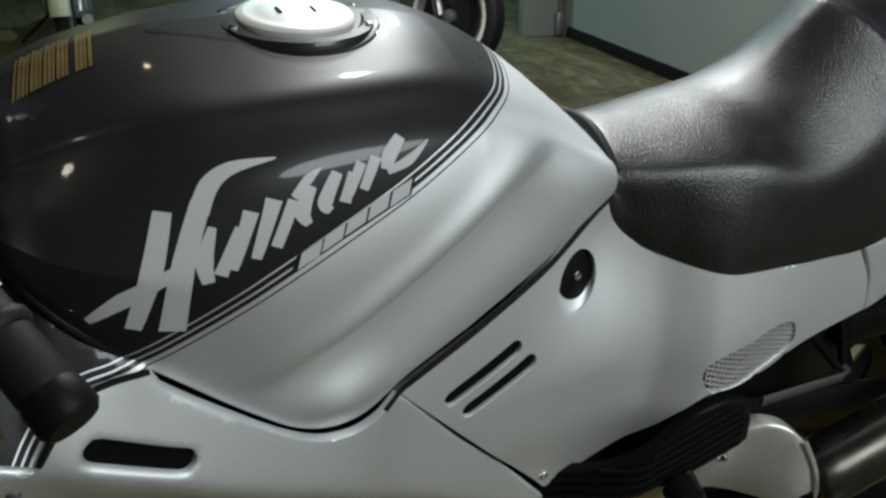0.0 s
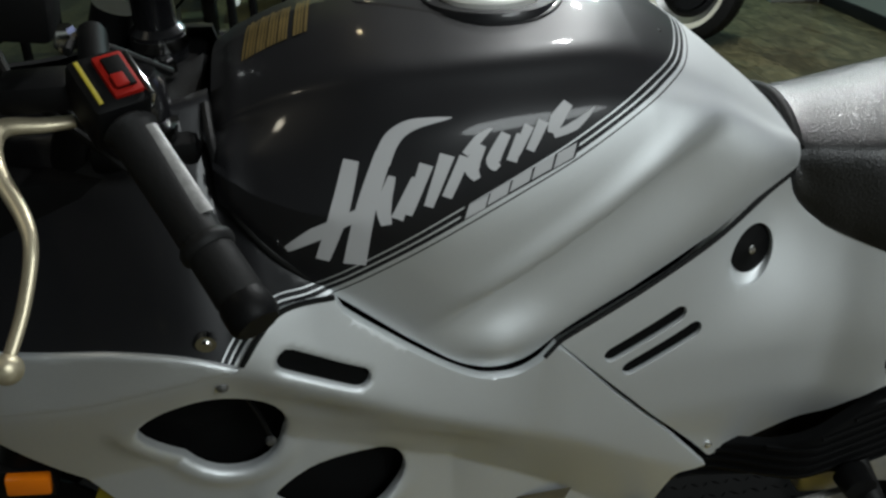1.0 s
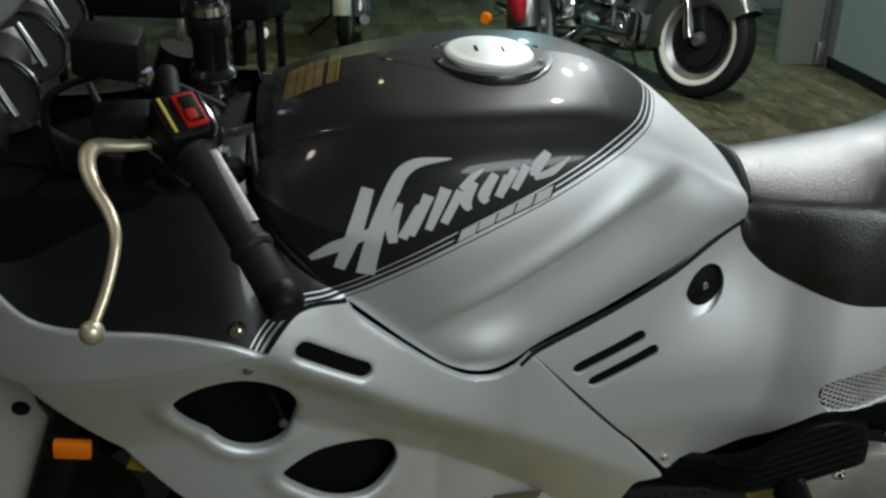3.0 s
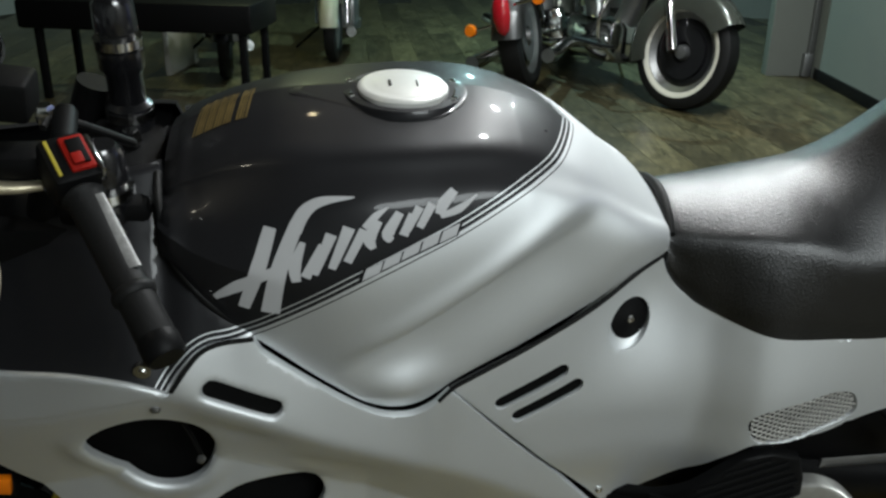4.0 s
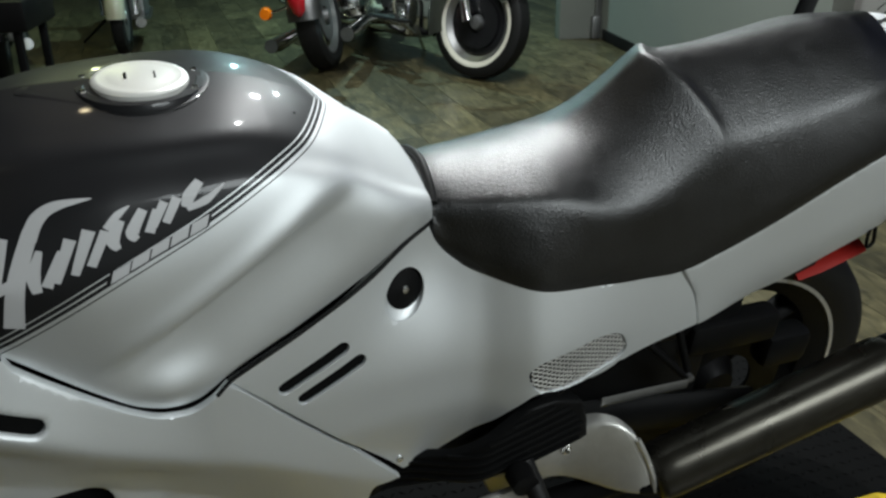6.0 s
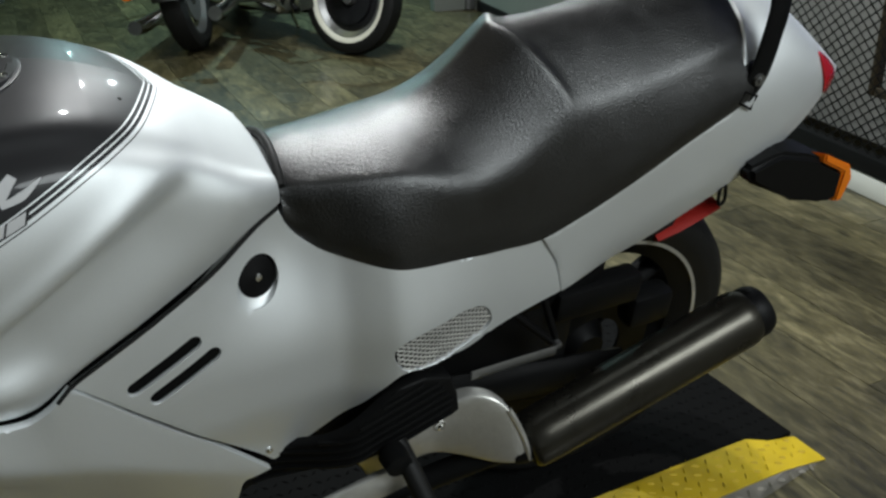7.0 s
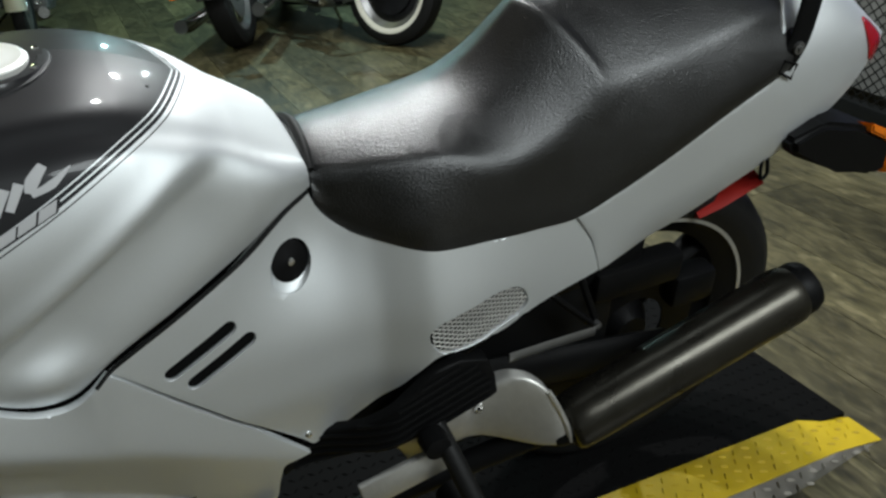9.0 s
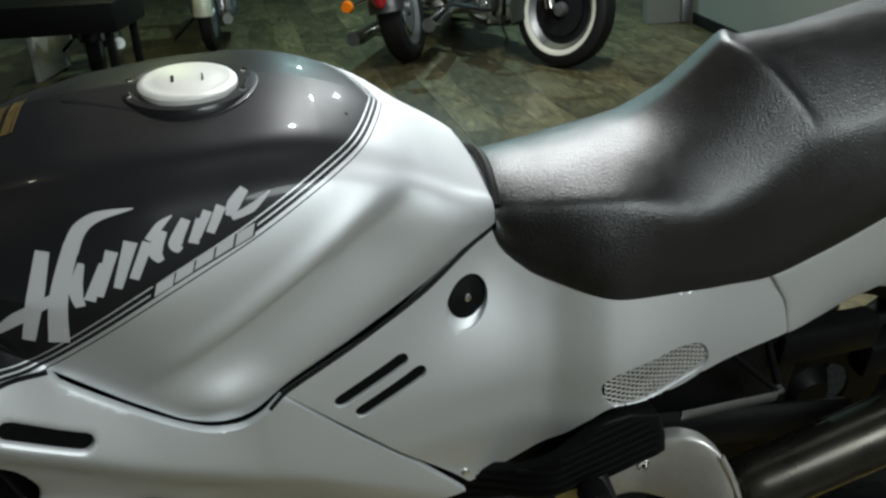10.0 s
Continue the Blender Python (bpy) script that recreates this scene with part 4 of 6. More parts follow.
def seat_section(x):
    """Section of the seat, from its lower edge over the softly rounded shoulders to the other lower edge."""
    near_edge, far_edge, far_crown, near_crown, zb, tilt = (float(spl(t, x)) for t in (SEAT_EDGE, SEAT_FAR, SEAT_CROWN, SEAT_NEAR, SEAT_LOW, SEAT_TILT))
    join = float(step(0.60, 0.76, x))
    wb = float(cover_w(x, zb)) * (1 - join) + float(tail_w(x, zb)) * join + 0.002
    wb = wb + (0.093 - wb) * float(step(0.37, 0.32, x))
    zb -= 0.003

    def top(y, side):
        ye = near_edge if side < 0 else far_edge
        crest = 0.643 + 0.60 * y
        e = x if x < 0.47 else 0.47 + (x - 0.47) * 0.173 / (crest - 0.47) if x < crest else 0.643 + (x - crest) * 0.377 / max(1.02 - crest, 0.05)
        bead = 0.0035 * math.exp(-((x - crest - 0.002) / 0.006) ** 2) * (1 - float(step(0.110, 0.126, y)))
        back = float(step(-0.008, 0.025, x - crest))
        return float(spl(SEAT_TOP, e)) - (far_crown * (y / ye) ** (2.6 - 1.2 * back) if side > 0 else near_crown * (y / ye) ** (1.75 - 0.25 * back)) + bead - side * tilt * y

    halves = []
    for side in (-1, 1):
        ye = near_edge if side < 0 else far_edge
        ze = top(ye, side)
        h = ze - zb
        low = smooth_curve([(wb, zb), (wb + 0.003, zb + 0.25 * h), (0.60 * wb + 0.40 * ye + 0.001, zb + 0.62 * h), (ye + 0.0025, ze - 0.012), (ye * 0.95, top(ye * 0.95, side))], 5)
        p = np.array(low + [(ye * f, top(ye * f, side)) for f in np.linspace(0.92, 0, 26)])
        run = np.concatenate([[0], np.cumsum(np.hypot(*np.diff(p, axis=0).T))])
        u = np.linspace(0, run[-1], 46)
        p = np.c_[np.interp(u, run, p[:, 0]), np.interp(u, run, p[:, 1])]
        p[:, 0] *= side
        halves.append(p)
    p = np.vstack([halves[0], halves[1][-2::-1]])
    for _ in range(3):
        p[1:-1] = 0.25 * p[:-2] + 0.5 * p[1:-1] + 0.25 * p[2:]
    return np.vstack([[(-wb + 0.02, zb + 0.001)], p, [(wb - 0.02, zb + 0.001)]])


SEAT_X = np.linspace(0.324, 1.02, 380)
grid = np.array([seat_section(float(x)) for x in SEAT_X])
kernel = np.exp(-(np.arange(-24, 25) * (SEAT_X[1] - SEAT_X[0]) / 0.015) ** 2)
padded = np.pad(grid, ((24, 24), (0, 0), (0, 0)), mode="reflect", reflect_type="odd")
soft = sum(k * padded[i:i + len(grid)] for i, k in enumerate(kernel / kernel.sum()))
share = (1 - step(0.55, 0.61, SEAT_X) + step(0.80, 0.86, SEAT_X))[:, None, None]
grid = grid * (1 - share) + soft * share
bm = bmesh.new()
rows = [[bm.verts.new((x, y, z)) for y, z in row] for x, row in zip(SEAT_X, grid)]
front = [bm.verts.new((v.co.x - 0.001, v.co.y * 0.90, v.co.z + (0.80 - v.co.z) * 0.25)) for v in rows[0]]
back = [bm.verts.new((v.co.x + 0.016, v.co.y * 0.9, v.co.z - (0.02 if v.co.z > 0.9 else -0.01))) for v in rows[-1]]
rows = [front] + rows + [back]
for r, s in zip(rows, rows[1:]):
    for i in range(len(r) - 1):
        bm.faces.new((r[i], r[i + 1], s[i + 1], s[i]))
bm.faces.new(front)
bm.faces.new(back)
seat = part("seat", bm, M_SEAT, bike, "black grained vinyl dual seat", angle=75)
part("front_gap_and_gasket", tube([(0.331 - 0.9 * y * y, y, 0.836 - 4.2 * y * y - 0.10 * y) for y in np.linspace(-0.084, 0.084, 29)], 0.0065, 10), M_RUBBER, seat)

# grab rail and seat catch
RAIL = [(1.012, -0.140, 0.848), (1.028, -0.141, 0.885), (1.034, -0.139, 0.94), (1.038, -0.134, 0.985), (1.032, -0.125, 1.02), (1.008, -0.10, 1.045), (0.995, -0.05, 1.055)]
RAIL = RAIL + [(0.993, 0, 1.057)] + [(x, -y, z) for x, y, z in RAIL[::-1]]
rail = part("grab_rail", tube(smooth_curve(RAIL, 6), 0.014, 16, squash=(0.42, 1.38), up=(1, 0, 0)), M_BLACK, bike, "black passenger grab rail")
part("rail_bolt", turned([(0.0, -0.008), (0.004, -0.008), (0.0045, -0.005), (0.009, -0.005), (0.0095, 0.004), (0.0, 0.004)], 18, "Y", (1.024, -0.146, 0.880), closed=False), M_STEEL, rail)
part("strap_loop", tube([(0.995, -0.150, 0.849), (1.003, -0.149, 0.864), (1.029, -0.149, 0.854), (1.023, -0.150, 0.834), (0.995, -0.150, 0.849)], 0.0022, 8), M_BLACK, bike)
part("helmet_hook", tube(smooth_curve([(1.036, -0.128, 0.70), (1.03, -0.135, 0.675), (1.034, -0.137, 0.655), (1.045, -0.136, 0.662), (1.042, -0.132, 0.688)], 5), 0.003, 8), M_BLACK, bike)

# rear lamp stalk
bm = bmesh.new()
prof = [(1.05, 0.730), (1.115, 0.748), (1.192, 0.728), (1.280, 0.684), (1.288, 0.626), (1.262, 0.618), (1.165, 0.650), (1.06, 0.702)]
a = [bm.verts.new((x, -0.165, z)) for x, z in prof]
b = [bm.verts.new((x, -0.095, z + 0.002)) for x, z in prof]
bm.faces.new(a), bm.faces.new(b[::-1])
for i in range(len(prof)):
    bm.faces.new((a[i], b[i], b[(i + 1) % len(prof)], a[(i + 1) % len(prof)]))
bmesh.ops.bevel(bm, geom=bm.edges[:], offset=0.009, segments=3, affect="EDGES")
stalk = part("rear_indicator", bm, M_BLACK, bike, "black rear indicator housing with amber lens")
bm = bmesh.new()
prof = [(1.216, 0.728), (1.290, 0.693), (1.306, 0.664), (1.299, 0.619), (1.283, 0.621), (1.277, 0.681), (1.218, 0.712)]
a = [bm.verts.new((x, -0.166, z)) for x, z in prof]
b = [bm.verts.new((x - 0.012, -0.120, z - 0.012)) for x, z in prof]
bm.faces.new(a), bm.faces.new(b[::-1])
for i in range(len(prof)):
    bm.faces.new((a[i], b[i], b[(i + 1) % len(prof)], a[(i + 1) % len(prof)]))
bmesh.ops.recalc_face_normals(bm, faces=bm.faces)
bmesh.ops.bevel(bm, geom=bm.edges[:], offset=0.003, segments=2, affect="EDGES")
part("amber_lens", bm, M_AMBER, stalk)
part("rear_mudguard", box(1.02, 1.20, -0.07, 0.07, 0.66, 0.72, 0.02), M_BLACK, bike)

# exhaust
AX0, AX1 = Vector((0.640, -0.222, 0.338)), Vector((1.108, -0.222, 0.482))
ax = (AX1 - AX0).normalized()
muffler = part("muffler", tube([AX0 + ax * t for t in (0.022, 0.026, 0.034, 0.060, 0.44, 0.452, 0.462)], [0.034, 0.042, 0.0455, 0.047, 0.050, 0.049, 0.045], 40), M_MUFFLER, bike, "dark smoked steel silencer")
part("end_cap", tube([AX0 + ax * t for t in (0.452, 0.456, 0.478, 0.490, 0.4905, 0.47)], [0.043, 0.0455, 0.0455, 0.041, 0.03, 0.028], 36), M_BLACK, muffler)
part("clamp", tube([AX0 + ax * t for t in (-0.006, 0.0, 0.020, 0.026)], [0.020, 0.024, 0.030, 0.034], 32), M_BLACK, muffler)
part("far_muffler", tube([Vector((p.x, -p.y, p.z)) for p in (AX0, AX0 + ax * 0.03, AX0 + ax * 0.45, AX1)], [0.034, 0.048, 0.05, 0.045], 24), M_MUFFLER, bike)
part("exhaust_pipe", tube(smooth_curve([(0.0, -0.12, 0.20), (0.3, -0.13, 0.20), (0.5, -0.16, 0.255), (0.645, -0.214, 0.339)], 5), 0.020, 16), M_BLACK, bike)

# cast footrest hanger that shields the silencer
HANGER = smooth_curve([(0.395, 0.372), (0.452, 0.395), (0.50, 0.418), (0.54, 0.442), (0.572, 0.457), (0.600, 0.456), (0.620, 0.441)], 4) + smooth_curve([(0.641, 0.390), (0.659, 0.338)], 4) + smooth_curve([(0.650, 0.329), (0.605, 0.328), (0.540, 0.333), (0.502, 0.326), (0.476, 0.307), (0.43, 0.290)], 4)
hanger_w = lambda x, z: 0.180 + 0.066 * step(0.51, 0.655, x) - 2.2 * (z - 0.37 + 0.3 * (x - 0.6)) ** 2
hanger = part("footrest_hanger", shell(HANGER, hanger_w, (), 0.010, 0.016, 0.005), M_ALU, bike, "worn cast aluminium footrest hanger")
part("hanger_bolt", turned([(0.0, -0.008), (0.004, -0.008), (0.005, -0.004), (0.0095, -0.003), (0.01, 0.004), (0.0, 0.004)], 16, "Y", (0.527, float(-hanger_w(0.527, 0.404)) + 0.001, 0.404), closed=False), M_CHROME, hanger)
part("hanger_lip", tube([(x, float(-hanger_w(x, z)) - 0.001, z) for x, z in smooth_curve([(0.619, 0.440), (0.633, 0.410), (0.645, 0.378), (0.657, 0.338)], 4)], 0.0045, 8), M_ALU, hanger)
bm = box(0.0, 0.150, -0.006, 0.006, -0.028, 0.028, 0.004, Matrix.Translation((0.330, -0.202, 0.322)) @ Matrix.Rotation(radians(-12), 4, "Y"))
part("rider_hanger", bm, M_ALU, bike, "grey cast rider footrest plate")
part("footrest", tube(smooth_curve([(0.452, -0.19, 0.41), (0.462, -0.235, 0.375), (0.478, -0.285, 0.318)], 5), 0.015, 14), M_RUBBER, bike)
part("footrest_pivot", turned([(0.0, -0.02), (0.02, -0.018), (0.022, 0.01), (0.0, 0.01)], 20, "Y", (0.44, -0.21, 0.402), closed=False), M_BLACK, bike)
part("gear_linkage", turned([(0.0, -0.02), (0.022, -0.018), (0.025, 0.02), (0.0, 0.02)], 20, "Y", (0.475, -0.22, 0.26), closed=False), M_BLACK, bike)

# ribbed black frame plate
PLATE = [(0.235, 0.390), (0.29, 0.400), (0.35, 0.432), (0.41, 0.482), (0.45, 0.516), (0.490, 0.522), (0.533, 0.509), (0.548, 0.470), (0.554, 0.434), (0.545, 0.428), (0.50, 0.414), (0.45, 0.400), (0.40, 0.388), (0.332, 0.368), (0.24, 0.320)]
plate_w = lambda x, z: 0.118 + 0.072 * step(0.26, 0.40, x)
plate = part("frame_plate", shell(PLATE, plate_w, (), 0.012, 0.012, 0.004), M_BLACK, bike, "ribbed black heel plate")
for k in range(8):
    z0 = -0.045 + 0.016 * k
    run = [(x, 0.415 + 0.36 * (x - 0.36) + z0) for x in np.linspace(0.23, 0.565, 40)]
    ok = inside(np.array([p[0] for p in run]), np.array([p[1] for p in run]), PLATE)
    run = [p for p, o in zip(run, ok) if o]
    if len(run) > 3:
        part("rib", tube([(x, -float(plate_w(x, z)) - 0.0005, z) for x, z in run[1:-1]], 0.0032, 6), M_BLACK, plate)
part("frame_plate_core", box(0.30, 0.575, -0.120, -0.09, 0.362, 0.44, 0.01), M_BLACK, bike)

# swingarm, shock link, rear frame
part("swingarm", tube([(0.36, -0.10, 0.40), (0.6, -0.105, 0.37), (0.93, -0.105, 0.31)], 0.034, 12, squash=(0.6, 1.2)), M_BLACK, bike)
part("far_swingarm", tube([(0.36, 0.10, 0.40), (0.6, 0.105, 0.37), (0.93, 0.105, 0.31)], 0.034, 12, squash=(0.6, 1.2)), M_BLACK, bike)
part("subframe_tube", tube([(0.50, -0.13, 0.47), (0.66, -0.125, 0.555), (0.84, -0.12, 0.625)], 0.011, 10), M_BLACK, bike)
part("stay_bar", tube([(0.66, -0.14, 0.55), (0.735, -0.15, 0.475)], 0.006, 10), M_BLACK, bike)
part("stay_bar", tube([(0.71, -0.14, 0.57), (0.745, -0.15, 0.475)], 0.006, 10), M_BLACK, bike)
part("link_arm", tube([(0.58, -0.17, 0.475), (0.66, -0.17, 0.475), (0.735, -0.165, 0.468)], 0.006, 8, squash=(0.4, 1.6)), M_STEEL, bike)
part("stay_bolt", turned([(0.0, -0.010), (0.006, -0.009), (0.0065, 0), (0.0, 0)], 12, "Y", (0.742, -0.155, 0.474), closed=False), M_STEEL, bike)
part("battery_tray", box(0.50, 0.86, -0.11, 0.11, 0.50, 0.62, 0.02), M_BLACK, bike)
# black box added to block the view where only darkness shows
part("dark_filler_box", box(0.50, 0.565, -0.10, 0.10, 0.22, 0.60, 0.02), M_BLACK, bike)
# guard enlarged to a black box that fills the dark beside the wheel
part("chain_guard_filler", box(0.56, 0.82, -0.10, -0.075, 0.22, 0.52, 0.015), M_BLACK, bike)
part("link_block", box(0.76, 0.93, -0.125, -0.08, 0.475, 0.535, 0.012), M_BLACK, bike)
part("rear_caliper", box(0.93, 1.02, -0.12, -0.07, 0.40, 0.47, 0.015), M_BLACK, bike)
part("red_mudflap", tube([(0.985, 0, 0.556), (1.02, 0, 0.570), (1.06, 0, 0.584), (1.110, 0, 0.594)], [0.080, 0.086, 0.086, 0.080], 14, squash=(1.0, 0.22)), M_REDPAINT, bike, "red plastic over the rear tyre")
part("side_stand", tube([(0.20, -0.13, 0.28), (0.24, -0.24, 0.12), (0.262, -0.29, 0.058)], 0.012, 10), M_BLACK, bike)


def wheel(name, at, radius, width, rim_mat, ring_mat, parent, spokes=3, steer=None):
    """Tyre, rim with bright edge, spokes, hub and disc about a sideways axle."""
    hub = new(name)
    hub.parent = parent
    hub.matrix_local = Matrix.Translation(at) @ (steer or Matrix.Identity(4))
    h, r = width / 2, radius
    tyre = [(r - 0.085, -h * 0.80), (r - 0.06, -h * 0.98), (r - 0.035, -h), (r - 0.012, -h * 0.78), (r - 0.002, -h * 0.4), (r, 0), (r - 0.002, h * 0.4), (r - 0.012, h * 0.78), (r - 0.035, h), (r - 0.06, h * 0.98), (r - 0.085, h * 0.80)]
    part("tyre", turned(tyre, 72), M_RUBBER, hub)
    rr = r - 0.083
    part("rim", turned([(rr, -h * 0.82), (rr + 0.004, -h * 0.84), (rr + 0.004, -h * 0.74), (rr - 0.028, -h * 0.55), (rr - 0.028, h * 0.55), (rr + 0.004, h * 0.74), (rr + 0.004, h * 0.84), (rr, h * 0.82), (rr - 0.036, h * 0.5), (rr - 0.036, -h * 0.5)], 64), rim_mat, hub)
    part("rim_edge", turned([(rr - 0.002, -h * 0.845), (rr + 0.005, -h * 0.85), (rr + 0.006, -h * 0.80), (rr - 0.002, -h * 0.80)], 64), ring_mat, hub)
    part("hub", turned([(0.0, -0.06), (0.03, -0.06), (0.05, -0.03), (0.05, 0.03), (0.03, 0.06), (0.0, 0.06)], 28, closed=False), rim_mat, hub)
    for k in range(spokes):
        t = 2 * math.pi * (k + 0.3) / spokes
        d = Vector((math.cos(t), 0, math.sin(t)))
        part("spoke", tube([d * 0.04, d * (rr * 0.5), d * (rr - 0.03)], [0.03, 0.022, 0.026], 10, squash=(1, 0.7)), rim_mat, hub)
    part("brake_disc", turned([(0.07, -0.055), (0.135, -0.055), (0.135, -0.050), (0.07, -0.050)], 48), M_BLACK, hub)
    return hub


wheel("rear_wheel", (0.905, 0, 0.318), 0.318, 0.145, M_BLACK, M_ALU, bike)
STEER = Matrix.Rotation(radians(6), 4, "Z")
front_wheel = wheel("front_wheel", (-0.615, 0, 0.302), 0.302, 0.12, M_BLACK, M_ALU, bike, steer=STEER)
part("yellow_tag", box(-0.011, 0.011, -0.064, -0.058, -0.018, 0.018, 0.002, Matrix.Translation((-0.085, 0, 0.085))), M_YELLOWTAG, front_wheel)

# front mudguard
fender_r = lambda x, z: np.hypot(x + 0.615, z - 0.302)
FENDER = smooth_curve([(-0.99, 0.32), (-0.965, 0.45), (-0.89, 0.57), (-0.78, 0.645), (-0.66, 0.672), (-0.575, 0.665), (-0.548, 0.63)], 5) + smooth_curve([(-0.566, 0.585), (-0.570, 0.545), (-0.563, 0.520), (-0.552, 0.503), (-0.538, 0.494)], 4) + smooth_curve([(-0.548, 0.482), (-0.565, 0.427), (-0.585, 0.355), (-0.605, 0.27)], 4) + smooth_curve([(-0.655, 0.25), (-0.687, 0.344), (-0.698, 0.394), (-0.720, 0.477), (-0.760, 0.535), (-0.83, 0.50), (-0.89, 0.40), (-0.91, 0.30)], 4)
fender_w = lambda x, z: 0.072 * np.sqrt(np.maximum(1 - np.clip((fender_r(x, z) - 0.22) / 0.152, 0, 1) ** 5, 0)) + 0.004
fender = part("front_mudguard", shell(FENDER, fender_w, (), 0.012, 0.010, 0.003, both=True), M_SILVER, bike, "silver enclosed front mudguard")
part("mudguard_bolt", turned([(0.0, -0.004), (0.006, -0.003), (0.011, 0.0), (0.012, 0.006), (0.0, 0.006)], 18, "Y", (-0.591, -0.079, 0.533), closed=False), M_BLACK, fender)
for side in (-1, 1):
    part("fork_leg", tube([(-0.615, side * 0.092, 0.30), (-0.545, side * 0.092, 0.48), (-0.36, side * 0.092, 0.95)], [0.028, 0.027, 0.022], 18), M_BLACK, bike)
part("side_reflector", box(-0.023, 0.023, -0.006, 0.006, -0.014, 0.014, 0.003, Matrix.Translation((-0.522, -0.128, 0.506)) @ Matrix.Rotation(radians(8), 4, "Y")), M_AMBER, bike, "amber side reflector")
part("reflector_mount", box(-0.030, 0.030, -0.004, 0.03, -0.024, 0.020, 0.004, Matrix.Translation((-0.528, -0.119, 0.500)) @ Matrix.Rotation(radians(8), 4, "Y")), M_BLACK, bike)
part("yellow_tag", box(-0.014, 0.014, -0.003, 0.003, -0.013, 0.013, 0.002, Matrix.Translation((-0.454, -0.10, 0.441)) @ Matrix.Rotation(radians(25), 4, "Y")), M_YELLOWTAG, bike)
part("brake_caliper", box(-0.60, -0.52, -0.12, -0.05, 0.27, 0.37, 0.015), M_BLACK, bike)

# front indicator in the fairing
IND = smooth_curve([(-0.668, 0.90), (-0.656, 0.862), (-0.643, 0.839), (-0.607, 0.803), (-0.548, 0.768)], 4) + [(-0.546, 0.760)] + smooth_curve([(-0.586, 0.733), (-0.624, 0.732), (-0.666, 0.754), (-0.690, 0.81), (-0.695, 0.88)], 4)
part("front_indicator", shell(IND, lambda x, z: fair_w(x, z) + 0.011, (), 0.008, 0.012, 0.006), M_AMBER, bike, "orange front indicator lens")

# cockpit: left handlebar, lever, switches
G0, G1 = Vector((-0.312, -0.222, 0.990)), Vector((-0.229, -0.366, 0.908))
g = (G1 - G0).normalized()
bar = part("left_grip", tube([G0 + g * t for t in (0.012, 0.016, 0.02, 0.10, 0.165, 0.17)], [0.016, 0.020, 0.0168, 0.0160, 0.0170, 0.0155], 20), M_RUBBER, bike, "black rubber handlebar grip")
part("bar_weight", tube([G0 + g * t for t in (0.168, 0.172, 0.186, 0.190)], [0.017, 0.0180, 0.0180, 0.015], 20), M_BLACK, bar)
part("grip_ring", tube([G0 + g * t for t in (0.118, 0.121, 0.126, 0.129)], [0.0172, 0.0195, 0.0195, 0.0172], 20), M_RUBBER, bar)
# pale mottled streak along the top of the grip
part("grip_streak", tube([G0 + g * t + Vector((0.006, 0.0, 0.0145)) for t in (0.03, 0.07, 0.11)], 0.0042, 8, squash=(1.9, 0.35)), M_STREAK, bar)
part("handlebar", tube([(-0.345, -0.10, 1.0), (-0.335, -0.16, 1.0), G0, G0 + g * 0.03], 0.012, 14), M_BLACK, bike)
SW = Matrix.Translation(G0 - g * 0.012) @ g.to_track_quat("X", "Z").to_matrix().to_4x4()
switch = part("switch_box", box(-0.032, 0.022, -0.022, 0.022, -0.026, 0.020, 0.008, SW), M_BLACK, bike, "black switch housing")
dip = part("dip_switch", box(-0.024, 0.014, -0.004, 0.018, 0.018, 0.0235, 0.002, SW), M_REDPAINT, switch, "orange-red framed switch")
part("switch_button", box(-0.002, 0.010, -0.001, 0.009, 0.0255, 0.0285, 0.0015, SW), M_REDPAINT, dip)
part("switch_key", box(-0.019, 0.009, 0.0005, 0.0145, 0.0225, 0.0260, 0.001, SW), M_BLACK, dip)
part("yellow_line", box(-0.026, 0.014, -0.0155, -0.0122, 0.0190, 0.0208, 0.0004, SW), M_YELLOWTAG, switch)
part("chrome_edge", box(-0.024, 0.020, 0.019, 0.0235, 0.004, 0.0215, 0.002, SW), M_CHROME, switch)
LEVER = smooth_curve([(-0.352, -0.192, 0.972), (-0.372, -0.200, 0.975), (-0.394, -0.212, 0.982), (-0.401, -0.226, 0.979), (-0.396, -0.248, 0.968), (-0.375, -0.288, 0.955), (-0.369, -0.312, 0.942), (-0.376, -0.340, 0.916), (-0.386, -0.364, 0.896)], 6)
lever = part("clutch_lever", tube(LEVER, list(np.interp(np.linspace(0, 1, len(LEVER)), [0, 0.3, 0.5, 0.7, 1], [0.006, 0.0092, 0.0068, 0.005, 0.0046])), 14, squash=(1.0, 0.75)), M_LEVER, bike, "pale gold anodised clutch lever")
bm = bmesh.new()
bmesh.ops.create_uvsphere(bm, u_segments=18, v_segments=12, radius=0.0105, matrix=Matrix.Translation((-0.387, -0.367, 0.892)))
part("ball_end", bm, M_LEVER, lever)
part("lever_perch", box(-0.400, -0.345, -0.205, -0.165, 0.984, 1.008, 0.008), M_BLACK, bike)
part("fluid_reservoir", box(-0.030, 0.030, -0.024, 0.024, -0.02, 0.02, 0.006, Matrix.Translation((-0.384, -0.150, 1.047)) @ Matrix.Rotation(radians(8), 4, "Y")), M_BLACK, bike)
part("reservoir_line", box(-0.0315, -0.0300, -0.020, 0.016, -0.012, -0.009, 0.0003, Matrix.Translation((-0.384, -0.150, 1.047)) @ Matrix.Rotation(radians(8), 4, "Y")), M_YELLOWTAG, bike)
clamp = part("top_clamp", box(-0.37, -0.275, -0.125, 0.125, 0.880, 0.908, 0.010), M_BLACK, bike)
